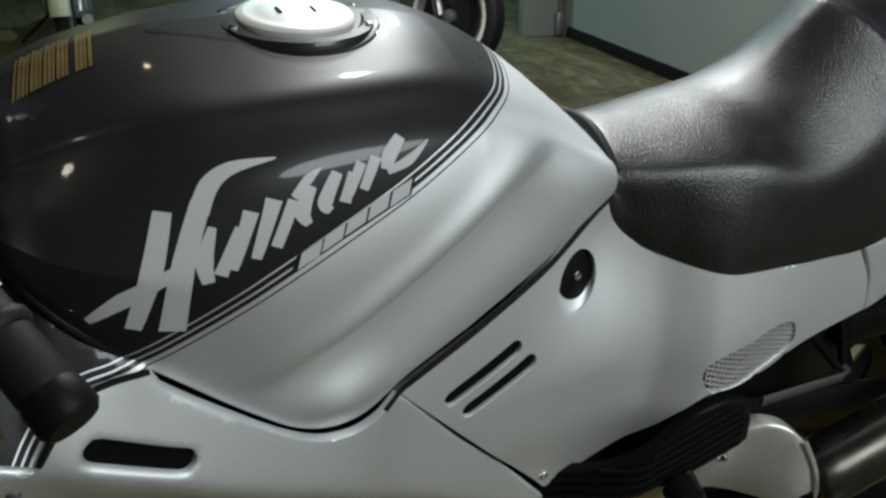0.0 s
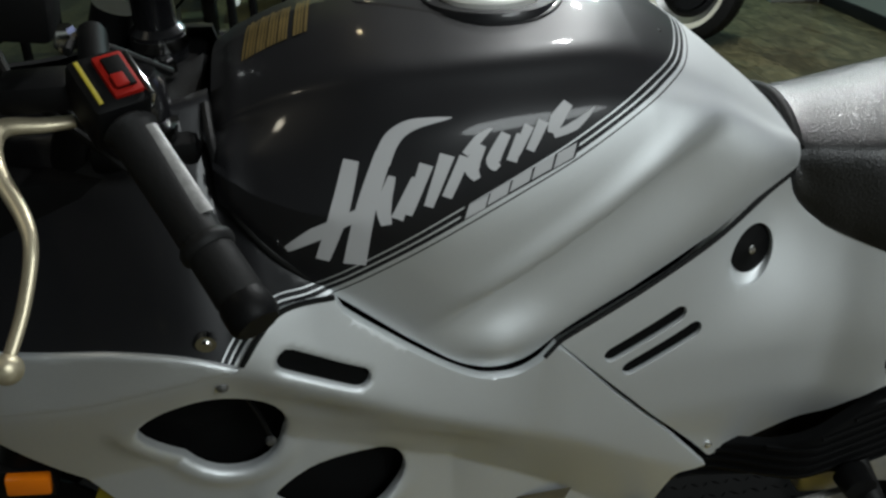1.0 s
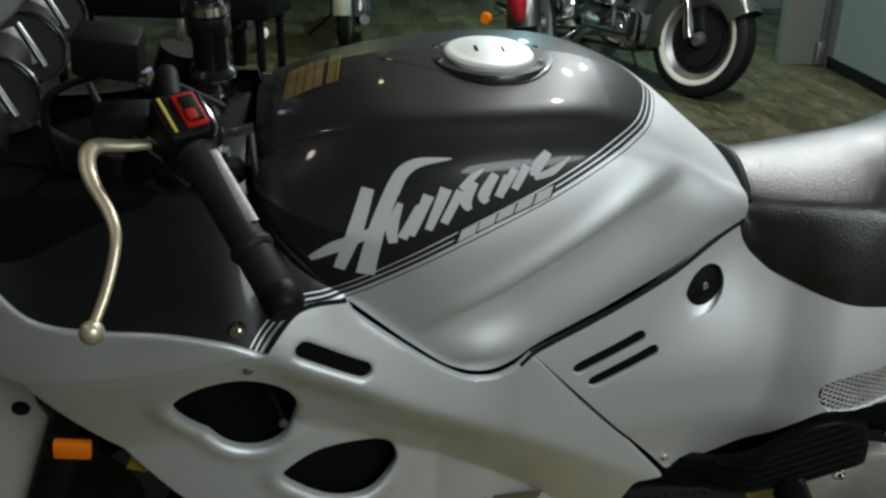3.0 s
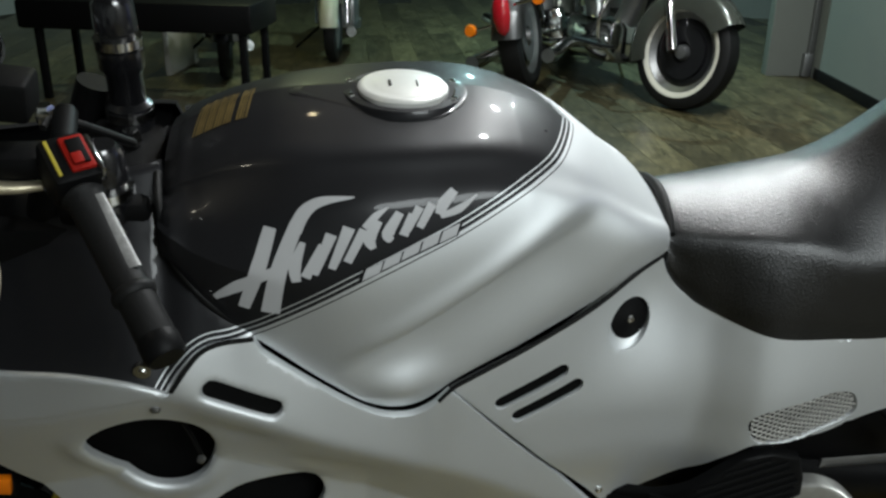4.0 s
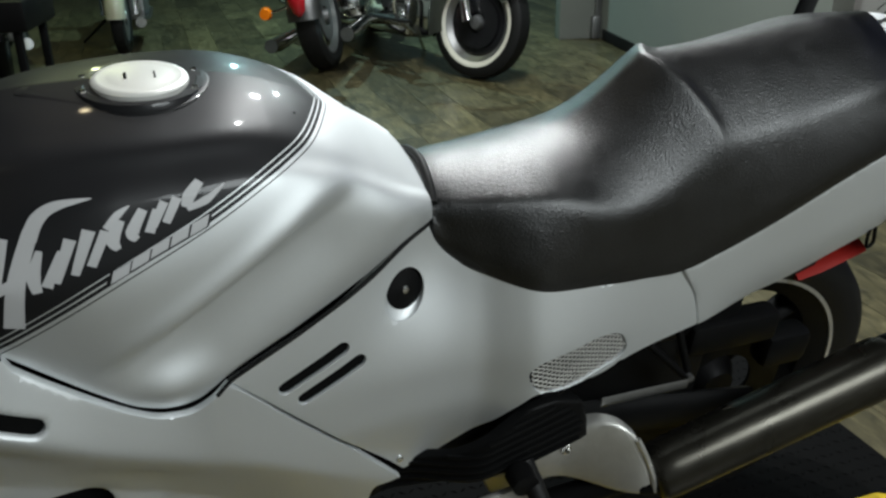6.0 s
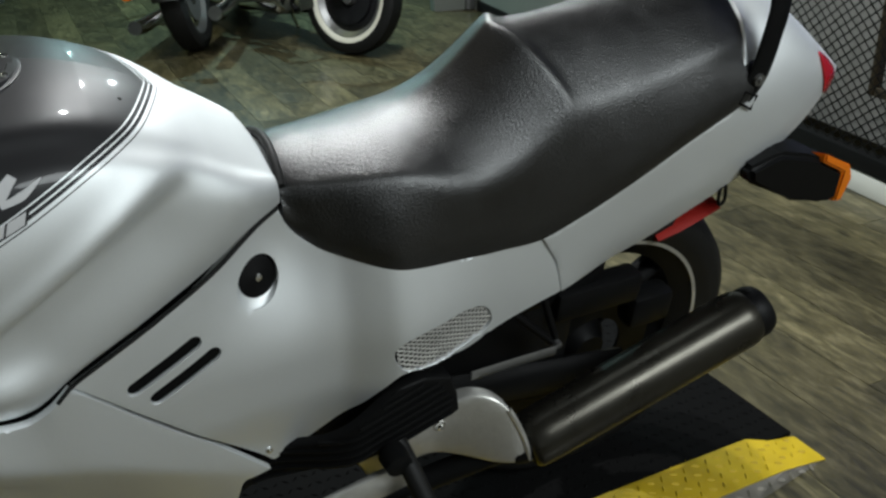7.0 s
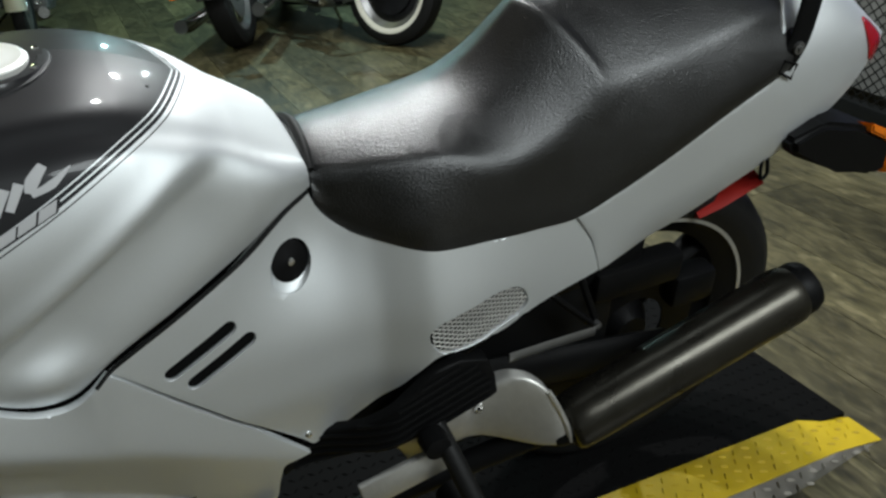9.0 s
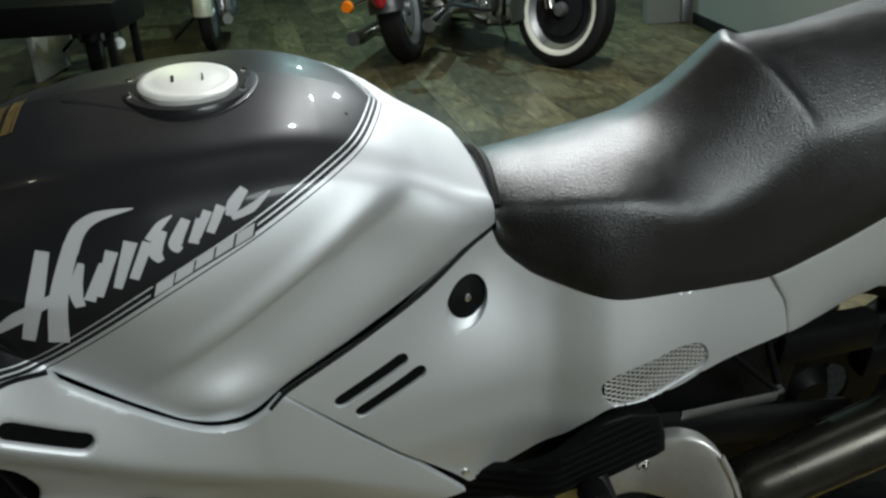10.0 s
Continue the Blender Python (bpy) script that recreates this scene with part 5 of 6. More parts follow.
for y0, drop in ((0.058, 0.0), (-0.105, 0.10)):
    prof = [(0.0, 0.150), (0.016, 0.150), (0.023, 0.140), (0.024, 0.110), (0.020, 0.106), (0.020, 0.092), (0.026, 0.088), (0.026, 0.066), (0.021, 0.060), (0.021, 0.024), (0.027, 0.018), (0.027, -0.012), (0.0, -0.012)]
    post = part("fork_cap", turned([(r, z - drop) for r, z in prof], 24, "Z", (-0.318, y0, 0.918), closed=False), M_GLOSS, bike)
    part("chrome_ring", turned([(0.020, 0.092 - drop), (0.0275, 0.092 - drop), (0.0275, 0.102 - drop), (0.020, 0.102 - drop)], 24, "Z", (-0.318, y0, 0.918)), M_CHROME, post)
    part("lower_ring", turned([(0.020, 0.003 - drop), (0.0285, 0.003 - drop), (0.0285, 0.014 - drop), (0.020, 0.014 - drop)], 24, "Z", (-0.318, y0, 0.918)), M_CHROME, post)
for x0, y0, z0 in ((-0.372, -0.075, 0.985), (-0.345, -0.055, 0.935), (-0.31, 0.005, 0.915)):
    part("clamp_nut", turned([(0.0, 0.014), (0.008, 0.014), (0.011, 0.008), (0.011, -0.004), (0.0, -0.004)], 6, "Z", (x0, y0, z0), closed=False), M_CHROME, bike)
for k, (a, b) in enumerate((((-0.36, -0.13, 1.0), (-0.30, -0.03, 0.93)), ((-0.42, -0.1, 0.99), (-0.33, -0.15, 0.90)), ((-0.40, -0.14, 1.02), (-0.47, -0.09, 0.90)), ((-0.38, -0.16, 0.99), (-0.30, -0.14, 0.88)))):
    a, b = Vector(a), Vector(b)
    part("control_cable", tube(smooth_curve([a, (a + b) / 2 + Vector((-0.02, -0.02, 0.03)), b], 6), 0.004, 8), M_RUBBER, bike)

# instruments behind the screen
binnacle = part("instrument_binnacle", tube(smooth_curve([(-0.545, -0.19, 0.955), (-0.545, -0.15, 0.965), (-0.55, 0, 0.975), (-0.545, 0.15, 0.965), (-0.545, 0.19, 0.955)], 5), list(np.interp(np.linspace(0, 1, 21), [0, 0.15, 0.85, 1], [0.02, 0.055, 0.055, 0.02])), 20, squash=(1.0, 0.8)), M_BLACK, bike, "black instrument binnacle")
for y0 in (-0.12, 0.0, 0.11):
    tilt = Matrix.Translation((-0.500, y0, 0.992)) @ Matrix.Rotation(radians(-38), 4, "Z") @ Matrix.Rotation(radians(52), 4, "Y")
    bm = turned([(0.036, -0.004), (0.040, -0.003), (0.041, 0.004), (0.037, 0.006), (0.036, 0.004)], 32, "Z")
    bmesh.ops.transform(bm, matrix=tilt, verts=bm.verts)
    part("gauge_ring", bm, M_GLOSS, binnacle)
    bm = turned([(0.0, 0.003), (0.037, 0.003), (0.037, -0.02), (0.0, -0.02)], 32, "Z", closed=False)
    bmesh.ops.transform(bm, matrix=tilt, verts=bm.verts)
    part("gauge_face", bm, M_GLOSS, binnacle)
    # grey bar and mottled plate across each dial
    part("gauge_bar", box(-0.026, 0.027, -0.003, 0.0025, 0.004, 0.006, 0.001, tilt), M_STEEL, binnacle)
    part("dial_plate", box(-0.024, 0.020, -0.022, -0.006, 0.0034, 0.0044, 0.0004, tilt), M_DIAL, binnacle)
bm = bmesh.new()
prev = None
for k in range(13):
    t = -1 + k / 6
    row = []
    for j in range(9):
        s = j / 8
        row.append(bm.verts.new((-0.60 + 0.10 * t * t - 0.13 * (1 - s) + 0.10 * s * 0.3, 0.225 * t * (1 - 0.25 * s), 1.0 + 0.22 * s)))
    if prev:
        for a, b, c, d in zip(prev, prev[1:], row[1:], row):
            bm.faces.new((a, b, c, d))
    prev = row
bmesh.ops.solidify(bm, geom=bm.faces, thickness=0.004)
screen = part("windscreen", bm, M_SCREEN, bike, "smoked clear windscreen")
screen.visible_shadow = False

# left mirror
mn = Vector((0.52, -0.82, 0.18)).normalized()
mu = mn.cross(Vector((0, 0, 1))).normalized() * -1
mv = mu.cross(mn) * -1
if mv.z < 0:
    mv = -mv
MIRROR_AT = Vector((-0.556, -0.295, 1.106))
RIM = smooth_curve([(0.010, -0.088), (0.046, -0.084), (0.068, -0.064), (0.070, -0.030), (0.064, 0.006), (0.045, 0.066), (0.012, 0.09), (-0.06, 0.09), (-0.078, -0.006), (-0.054, -0.078)], 4, True)


def mirror_ring(f, out):
    return [MIRROR_AT + mu * (p[0] * f) + mv * (p[1] * f) + mn * out for p in RIM]


def skin(rings, cap_first=True, cap_last=True):
    bm = bmesh.new()
    vs = [[bm.verts.new(p) for p in r] for r in rings]
    n = len(vs[0])
    for a, b in zip(vs, vs[1:]):
        for k in range(n):
            bm.faces.new((a[k], a[(k + 1) % n], b[(k + 1) % n], b[k]))
    if cap_first:
        bm.faces.new(vs[0])
    if cap_last:
        bm.faces.new(vs[-1])
    return bm


mirror = part("mirror_housing", skin([mirror_ring(0.4, -0.06), mirror_ring(0.8, -0.045), mirror_ring(0.98, -0.015), mirror_ring(1.0, 0.004), mirror_ring(0.985, 0.009), mirror_ring(0.94, 0.009), mirror_ring(0.91, -0.002)], True, False), M_MIRRORBODY, bike, "grey mirror housing")
part("mirror_gap", skin([mirror_ring(0.93, -0.004), mirror_ring(0.93, -0.001)]), M_BLACK, mirror)
part("mirror_glass", skin([mirror_ring(0.80, -0.001), mirror_ring(0.80, 0.0015)]), M_MIRROR, mirror)
arm = [(-0.54, 1.070), (-0.483, 1.068), (-0.462, 1.084), (-0.442, 1.100), (-0.41, 1.14), (-0.45, 1.17), (-0.53, 1.15)]
part("mirror_arm", shell(arm, lambda x, z: 0.20 + 0.0 * x, (), 0.02, 0.016, 0.006), M_MIRRORBODY, mirror)
part("mirror_stay", tube([(-0.565, -0.27, 1.06), (-0.59, -0.20, 1.0)], 0.018, 12), M_SILVER, mirror)


# ---- the room ----
WALL_DIR = Vector((0.43, -0.903, 0)).normalized()
WALL_OUT = Vector((0.903, 0.43, 0)).normalized()
WALL_AT = Vector((0.427, 5.627, 0))
WALL = Matrix((( WALL_DIR.x, WALL_OUT.x, 0, WALL_AT.x), (WALL_DIR.y, WALL_OUT.y, 0, WALL_AT.y), (0, 0, 1, 0), (0, 0, 0, 1)))
# along the wall: u = 0 where the dark base trim meets the saddle's outline, growing towards the camera

sub = solid("floor", box(-7.5, 6, -4.5, 10.5, -0.06, -0.004), M_SUBFLOOR, "grey-brown oak vinyl plank floor", "floor", "structure", smooth=False)
MESH_FROM = 1.75
solid("wall_east", box(-0.87, MESH_FROM, 0.0, 0.12, 0, CEILING, 0, WALL), M_WALL, "pale grey painted wall panel", "wall", "structure", smooth=False)
solid("baseboard", box(-0.80, MESH_FROM, -0.012, -0.0, 0.0, 0.075, 0.003, WALL), M_BLACK, "black rubber base strip", "baseboard", "structure")
solid("wall_behind_mesh", box(MESH_FROM + 0.004, 9.5, 0.5, 0.62, 0, CEILING, 0, WALL), M_GREYBOARD, "grey wall behind the mesh screen", "wall", "structure", smooth=False)
solid("baseboard_white", box(MESH_FROM, 6.5, -0.015, 0.04, 0.0, 0.075, 0.004, WALL), M_TRIM, "white painted base board", "baseboard", "structure")
pillar = thing("pillar", "pale plaster pillar with a dark steel rail", "pillar", kind="structure")
part("shaft", box(-0.98, -0.875, -0.30, 0.12, 0, CEILING, 0.006, WALL), M_WALL, pillar)
part("steel_rail", box(-0.905, -0.845, -0.05, -0.012, 0, CEILING, 0.006, WALL), M_STEEL, pillar)
part("rail_foot", box(-0.93, -0.83, -0.075, -0.012, 0.004, 0.16, 0.01, WALL), M_STEEL, pillar)
solid("wall_north", box(-7.6, 6.1, 9.2, 9.35, 0, CEILING), M_WALL, "pale painted end wall", "wall", "structure", smooth=False)
# walls and ceiling out of view, added to close the room and bounce light
solid("wall_west", box(-7.0, -6.85, -4.5, 9.2, 0, CEILING), M_DIMWALL, "unseen grey side wall closing the room", "wall", "structure", smooth=False)
solid("wall_south", box(-6.85, 6.1, -3.6, -3.45, 0, CEILING), M_DIMWALL, "unseen grey wall closing the room behind the camera", "wall", "structure", smooth=False)
solid("wall_far_east", box(5.6, 5.75, -3.45, 9.2, 0, CEILING), M_DIMWALL, "unseen grey side wall closing the room", "wall", "structure", smooth=False)
solid("ceiling", box(-7.6, 6.1, -4.5, 9.4, CEILING, CEILING + 0.1), M_CEIL, "unseen dull grey ceiling closing the room", "ceiling", "structure", smooth=False)

# white partition further back
PART = Matrix.Translation((-2.9, 9.1, 0)) @ Matrix.Rotation(radians(-62), 4, "Z")
solid("partition", box(0, 2.25, 0, 0.1, 0, 1.6, 0.01, PART), M_WALL, "low white partition panel", "partition", "structure")
solid("partition_trim", box(0, 2.27, -0.03, -0.001, 0, 0.14, 0.006, PART), M_TRIM, "white skirting on the partition", "baseboard", "structure")

# mesh screen on the east wall
screen_wall = thing("mesh_screen", "black framed expanded-metal screen with brown posts", "screen", WALL)
U0, U1 = MESH_FROM, 5.2
part("lower_rail", box(U0, U1, -0.02, 0.03, 0.080, 0.142, 0.005), M_BLACK, screen_wall)
part("top_rail", box(U0, U1, -0.02, 0.03, 2.0, 2.08, 0.005), M_BLACK, screen_wall)
for u in (2.855, 4.05):
    part("post", box(u - 0.014, u + 0.014, -0.004, 0.03, 0.336, 2.0, 0.004), M_BROWN, screen_wall)
part("inner_rail", box(2.870, 4.035, -0.003, 0.02, 0.336, 0.366, 0.004), M_BROWN, screen_wall)
part("blue_board", box(2.88, 4.025, 0.05, 0.065, 0.376, 1.99, 0.002), M_BLUEWALL, screen_wall, "blue board behind the mesh")
part("grey_board", box(U0, U1, 0.10, 0.115, 0.143, 1.99, 0.002), M_GREYBOARD, screen_wall, "grey board behind the mesh")
bm = bmesh.new()
CW, CH = 0.100, 0.040
for row in range(int(0.95 / CH)):
    z = 0.148 + row * CH
    pts = []
    k = 0
    u = 2.05
    while u < 4.6:
        pts.append((u, z + (CH * 0.5 if k % 2 else -CH * 0.5) + CH * 0.5))
        u += CW / 2
        k += 1
    for off in (0, CW / 2):
        va = [bm.verts.new((p[0] + off, -0.012 + (0.003 if off else 0), p[1] + 0.0036)) for p in pts]
        vb = [bm.verts.new((p[0] + off, -0.012 + (0.003 if off else 0), p[1] - 0.0036)) for p in pts]
        for i in range(len(pts) - 1):
            bm.faces.new((va[i], va[i + 1], vb[i + 1], vb[i]))
bmesh.ops.solidify(bm, geom=bm.faces, thickness=0.002)
tagged(part("expanded_metal", bm, M_MESH, screen_wall, "black diamond mesh", smooth=False), kind="stuff")
for u in (2.3, 3.05, 3.5, 3.95):
    part("rail_bolt", turned([(0.0, -0.006), (0.008, -0.005), (0.010, 0.0), (0.0, 0.0)], 12, "Y", (u, -0.021, 0.112), closed=False), M_STEEL, screen_wall)

# standing mat with yellow tread edge
MAT_D = Vector((math.cos(radians(33)), math.sin(radians(33)), 0))
MAT = Matrix(((MAT_D.x, -MAT_D.y, 0, 1.108), (MAT_D.y, MAT_D.x, 0, 1.597), (0, 0, 1, 0), (0, 0, 0, 1)))
mat = thing("floor_mat", "black rubber standing mat bordered by a yellow tread strip", "mat", MAT)
part("pad", box(-2.35, 0.0, 0.0, 1.1, 0.0005, 0.012, 0.003), M_MAT, mat)
bm = bmesh.new()
prof = [(0.026, 0.0125), (0.014, 0.0165), (-0.074, 0.0135), (-0.083, 0.0105), (-0.083, 0.0), (0.026, 0.0)]
rows = [[bm.verts.new((u, y, z)) for y, z in prof] for u in (-2.35, -0.105)]
tip = [bm.verts.new((0.004, (y - 0.026) * 0.76 - 0.006, 0.0022 if z > 0.001 else 0.0)) for y, z in prof]
rows.append(tip)
for r, s in zip(rows, rows[1:]):
    for i in range(len(prof)):
        bm.faces.new((r[i], r[(i + 1) % 6], s[(i + 1) % 6], s[i]))
bm.faces.new(rows[0]), bm.faces.new(rows[-1][::-1])
edge = part("yellow_edge", bm, M_YELLOW, mat, "yellow diamond-tread ramp edge", angle=20)
bm = bmesh.new()
q = [bm.verts.new(c) for c in ((-2.35, -0.084, 0.0105), (-2.35, -0.148, 0.001), (-0.25, -0.126, 0.001), (0.0, -0.088, 0.0008), (-0.105, -0.084, 0.0098))]
bm.faces.new((q[0], q[1], q[2], q[4])), bm.faces.new((q[4], q[2], q[3]))
bmesh.ops.solidify(bm, geom=bm.faces, thickness=0.001)
part("bare_edge", bm, M_TREAD, mat, "bare metal tread strip")


def tread(bm, u, y, z, turn, long=0.012, wide=0.0034, high=0.0036, slope=0.0):
    """One raised bar of tread plate: a lens-shaped foot rising to a short ridge."""
    c, s = math.cos(turn), math.sin(turn)
    q = []
    for dx, dy, dz in ((-long, 0, -0.002), (-0.4 * long, -wide, -0.002), (0.4 * long, -wide, -0.002), (long, 0, -0.002), (0.4 * long, wide, -0.002), (-0.4 * long, wide, -0.002), (-0.45 * long, 0, high), (0.45 * long, 0, high)):
        px, py = dx * c - dy * s, dx * s + dy * c
        q.append(bm.verts.new((u + px, y + py, z + slope * px + dz)))
    for f in ((0, 1, 6), (1, 2, 7, 6), (2, 3, 7), (3, 4, 7), (4, 5, 6, 7), (5, 0, 6)):
        bm.faces.new([q[i] for i in f])


bm = bmesh.new()
for k in range(80):
    for j in range(4):
        tread(bm, -2.33 + 0.028 * k + 0.014 * (j % 2), 0.004 - 0.0225 * j, 0.0158 - 0.0008 * j, radians(62 if (k + j) % 2 else -28))
for k in range(3):
    for j in range(3):
        tread(bm, -0.082 + 0.027 * k, -0.012 - 0.021 * j, 0.0044 + 0.1 * (0.082 - 0.027 * k), radians(62 if (k + j) % 2 else -28), 0.010, 0.003, 0.003, -0.1)
tagged(part("yellow_tread", bm, M_YELLOW, mat, smooth=False), kind="stuff")
bm = bmesh.new()
for k in range(84):
    for j in range(2 if k < 78 else 1):
        tread(bm, -2.33 + 0.0275 * k, -0.099 - 0.022 * j, 0.0090 - 0.0034 * j, radians(62 if (k + j) % 2 else -28), 0.0105, 0.003, 0.0028)
tagged(part("bare_tread", bm, M_TREAD, mat, smooth=False), kind="stuff")
bm = bmesh.new()
for k in range(60):
    for j in range(30):
        u, y = -1.2 + 0.02 * k, 0.03 + 0.032 * j
        a = radians(40 if (k + j) % 2 else -40)
        c, s = math.cos(a), math.sin(a)
        q = [bm.verts.new((u + dx * c - dy * s, y + dx * s + dy * c, 0.012 + dz)) for dx, dy, dz in ((-0.010, 0, 0), (0, -0.003, 0), (0.010, 0, 0), (0, 0.003, 0), (0, 0, 0.003))]
        for i in range(4):
            bm.faces.new((q[i], q[(i + 1) % 4], q[4]))
tagged(part("pad_tread", bm, M_MAT, mat, smooth=False), kind="stuff")


# ---- other motorcycles ----
def show_wheel(parent, at, r=0.32, w=0.12, whitewall=False, spokes=10, turn=0.0):
    hub = new("wheel")
    hub.parent = parent
    hub.matrix_local = Matrix.Translation(at) @ Matrix.Rotation(turn, 4, "Z")
    h = w / 2
    part("tyre", turned([(r - 0.10, -h * 0.7), (r - 0.07, -h * 0.98), (r - 0.035, -h), (r - 0.01, -h * 0.75), (r, 0), (r - 0.01, h * 0.75), (r - 0.035, h), (r - 0.07, h * 0.98), (r - 0.10, h * 0.7)], 64), M_RUBBER, hub)
    if whitewall:
        for s in (-1, 1):
            part("whitewall_band", turned([(r - 0.097, s * (h * 0.84)), (r - 0.08, s * (h * 0.965 + 0.003)), (r - 0.067, s * (h * 0.99 + 0.0025)), (r - 0.070, s * h * 0.9)], 64), M_WHITEWALL, hub)
    part("rim", turned([(r - 0.092, -h * 0.8), (r - 0.10, -h * 0.82), (r - 0.135, -h * 0.35), (r - 0.135, h * 0.35), (r - 0.10, h * 0.82), (r - 0.092, h * 0.8), (r - 0.12, h * 0.2), (r - 0.12, -h * 0.2)], 56), M_STEEL, hub)
    part("brake_disc", turned([(0.06, -h * 0.7), (0.148, -h * 0.7), (0.148, -h * 0.62), (0.06, -h * 0.62)], 40), M_GLOSS if whitewall else M_STEEL, hub)
    part("hub", turned([(0.0, -h), (0.035, -h), (0.045, -h * 0.5), (0.045, h * 0.5), (0.035, h), (0.0, h)], 24, closed=False), M_STEEL, hub)
    if whitewall:
        part("wheel_disc", turned([(0.04, -h * 0.42), (0.10, -h * 0.34), (0.17, -h * 0.46), (r - 0.13, -h * 0.40), (r - 0.13, -h * 0.2), (0.04, -h * 0.2)], 40), M_GLOSS, hub)
    for k in range(0 if whitewall else spokes):
        t = 2 * math.pi * k / spokes
        part("spoke", tube([(0.04 * math.cos(t), 0, 0.04 * math.sin(t)), ((r - 0.125) * math.cos(t + 0.15), 0, (r - 0.125) * math.sin(t + 0.15))], 0.007, 6), M_BLACK, hub)
    return hub


def guard(r0, a0, a1, w, y_curl=0.05):
    """A deep valanced mudguard over a wheel, from angle a0 to a1 (degrees)."""
    bm = bmesh.new()
    rows = []
    for a in np.linspace(radians(a0), radians(a1), 26):
        row = []
        for f, rr in ((-1.0, -y_curl), (-0.98, -0.02), (-0.75, 0.008), (-0.35, 0.02), (0, 0.024), (0.35, 0.02), (0.75, 0.008), (0.98, -0.02), (1.0, -y_curl)):
            row.append(bm.verts.new(((r0 + rr) * math.cos(a), f * w / 2, (r0 + rr) * math.sin(a))))
        rows.append(row)
    for r, s in zip(rows, rows[1:]):
        for i in range(8):
            bm.faces.new((r[i], r[i + 1], s[i + 1], s[i]))
    bmesh.ops.solidify(bm, geom=bm.faces, thickness=0.004)
    return bm


def moved(bm, x=0, y=0, z=0, turn=0.0):
    bmesh.ops.transform(bm, matrix=Matrix.Translation((x, y, z)) @ Matrix.Rotation(turn, 4, "Z"), verts=bm.verts)
    return bm


def cruiser(label, place, heading, paint, whitewall, steer=0.0):
    """A heavy cruiser; x runs to its front."""
    ob = thing("cruiser_motorcycle", label, "motorcycle", Matrix.Translation(place) @ Matrix.Rotation(heading, 4, "Z") @ Matrix.Rotation(radians(-9), 4, "X"), "parked motorcycles")
    show_wheel(ob, (0.80, 0, 0.32), 0.32, 0.12, whitewall, 10, steer)
    show_wheel(ob, (-0.80, 0, 0.32), 0.32, 0.14, whitewall)
    part("front_mudguard", moved(guard(0.345, 34, 200, 0.165, 0.12), 0.80, 0, 0.32, steer), paint, ob)
    part("rear_mudguard", moved(guard(0.35, 10, 175, 0.19, 0.10), -0.80, 0, 0.32), paint, ob)
    for s in (-1, 1):
        part("fork_leg", tube([(0.80, s * 0.10, 0.32), (0.62, s * 0.10, 0.72), (0.45, s * 0.10, 1.05)], [0.03, 0.028, 0.022], 14), M_CHROME, ob)
        part("exhaust", tube([(0.25, s * 0.17, 0.30), (-0.2, s * 0.22, 0.20), (-1.0, s * 0.23, 0.22), (-1.12, s * 0.23, 0.235)], [0.024, 0.03, 0.045, 0.04], 16), M_CHROME, ob)
        bm = turned([(0.0, -0.03), (0.03, -0.028), (0.038, 0.0), (0.03, 0.026), (0.0, 0.03)], 18, "X", (-1.13, s * 0.21, 0.42 if s > 0 else 0.56), closed=False)
        ind = part("rear_indicator", bm, M_AMBER, ob)
        part("stalk", tube([(-1.12, s * 0.06, 0.44 if s > 0 else 0.54), (-1.13, s * 0.18, 0.42 if s > 0 else 0.56)], 0.008, 8), M_CHROME, ind)
        part("crash_bar", tube(smooth_curve([(0.36, s * 0.10, 0.62), (0.38, s * 0.30, 0.52), (0.36, s * 0.30, 0.32), (0.32, s * 0.12, 0.20)], 5), 0.014, 10), M_CHROME, ob)
        part("footboard", box(0.10, 0.42, s * 0.26 - 0.05, s * 0.26 + 0.05, 0.26, 0.28, 0.006), M_RUBBER, ob)
        part("cylinder", tube([(0.06 - 0.13 * s, 0, 0.38), (0.06 - 0.26 * s, 0, 0.66)], 0.075, 18), M_STEEL, ob)
    part("engine_case", box(-0.22, 0.28, -0.15, 0.15, 0.16, 0.42, 0.05), M_CHROME, ob)
    part("air_cleaner", turned([(0.0, -0.03), (0.07, -0.025), (0.08, 0.0), (0.0, 0.0)], 24, "Y", (0.05, -0.16, 0.58), closed=False), M_CHROME, ob)
    part("frame", tube([(0.48, 0, 0.95), (0.33, 0, 0.2), (-0.3, 0, 0.15), (-0.55, 0, 0.4), (-0.3, 0, 0.65), (0.48, 0, 0.85)], 0.022, 10), M_BLACK, ob)
    part("tank", tube(smooth_curve([(0.46, 0, 0.82), (0.35, 0, 0.84), (0.1, 0, 0.83), (-0.15, 0, 0.76)], 5), list(np.interp(np.linspace(0, 1, 16), [0, 0.3, 0.7, 1], [0.05, 0.14, 0.14, 0.04])), 20, squash=(1.1, 0.8)), paint, ob)
    part("saddle", tube(smooth_curve([(-0.12, 0, 0.72), (-0.35, 0, 0.69), (-0.55, 0, 0.74), (-0.85, 0, 0.78), (-0.95, 0, 0.80)], 5), list(np.interp(np.linspace(0, 1, 21), [0, 0.3, 0.7, 1], [0.06, 0.16, 0.14, 0.05])), 18, squash=(1.1, 0.5)), M_BLACK, ob)
    lamp = part("tail_lamp", tube([(-1.150, 0, 0.62), (-1.160, 0, 0.605), (-1.180, 0, 0.55), (-1.190, 0, 0.48), (-1.185, 0, 0.41), (-1.175, 0, 0.385)], [0.015, 0.035, 0.05, 0.052, 0.038, 0.015], 18, squash=(1.0, 0.8), up=(1, 0, 0)), M_RED, ob, "red tail lamp")
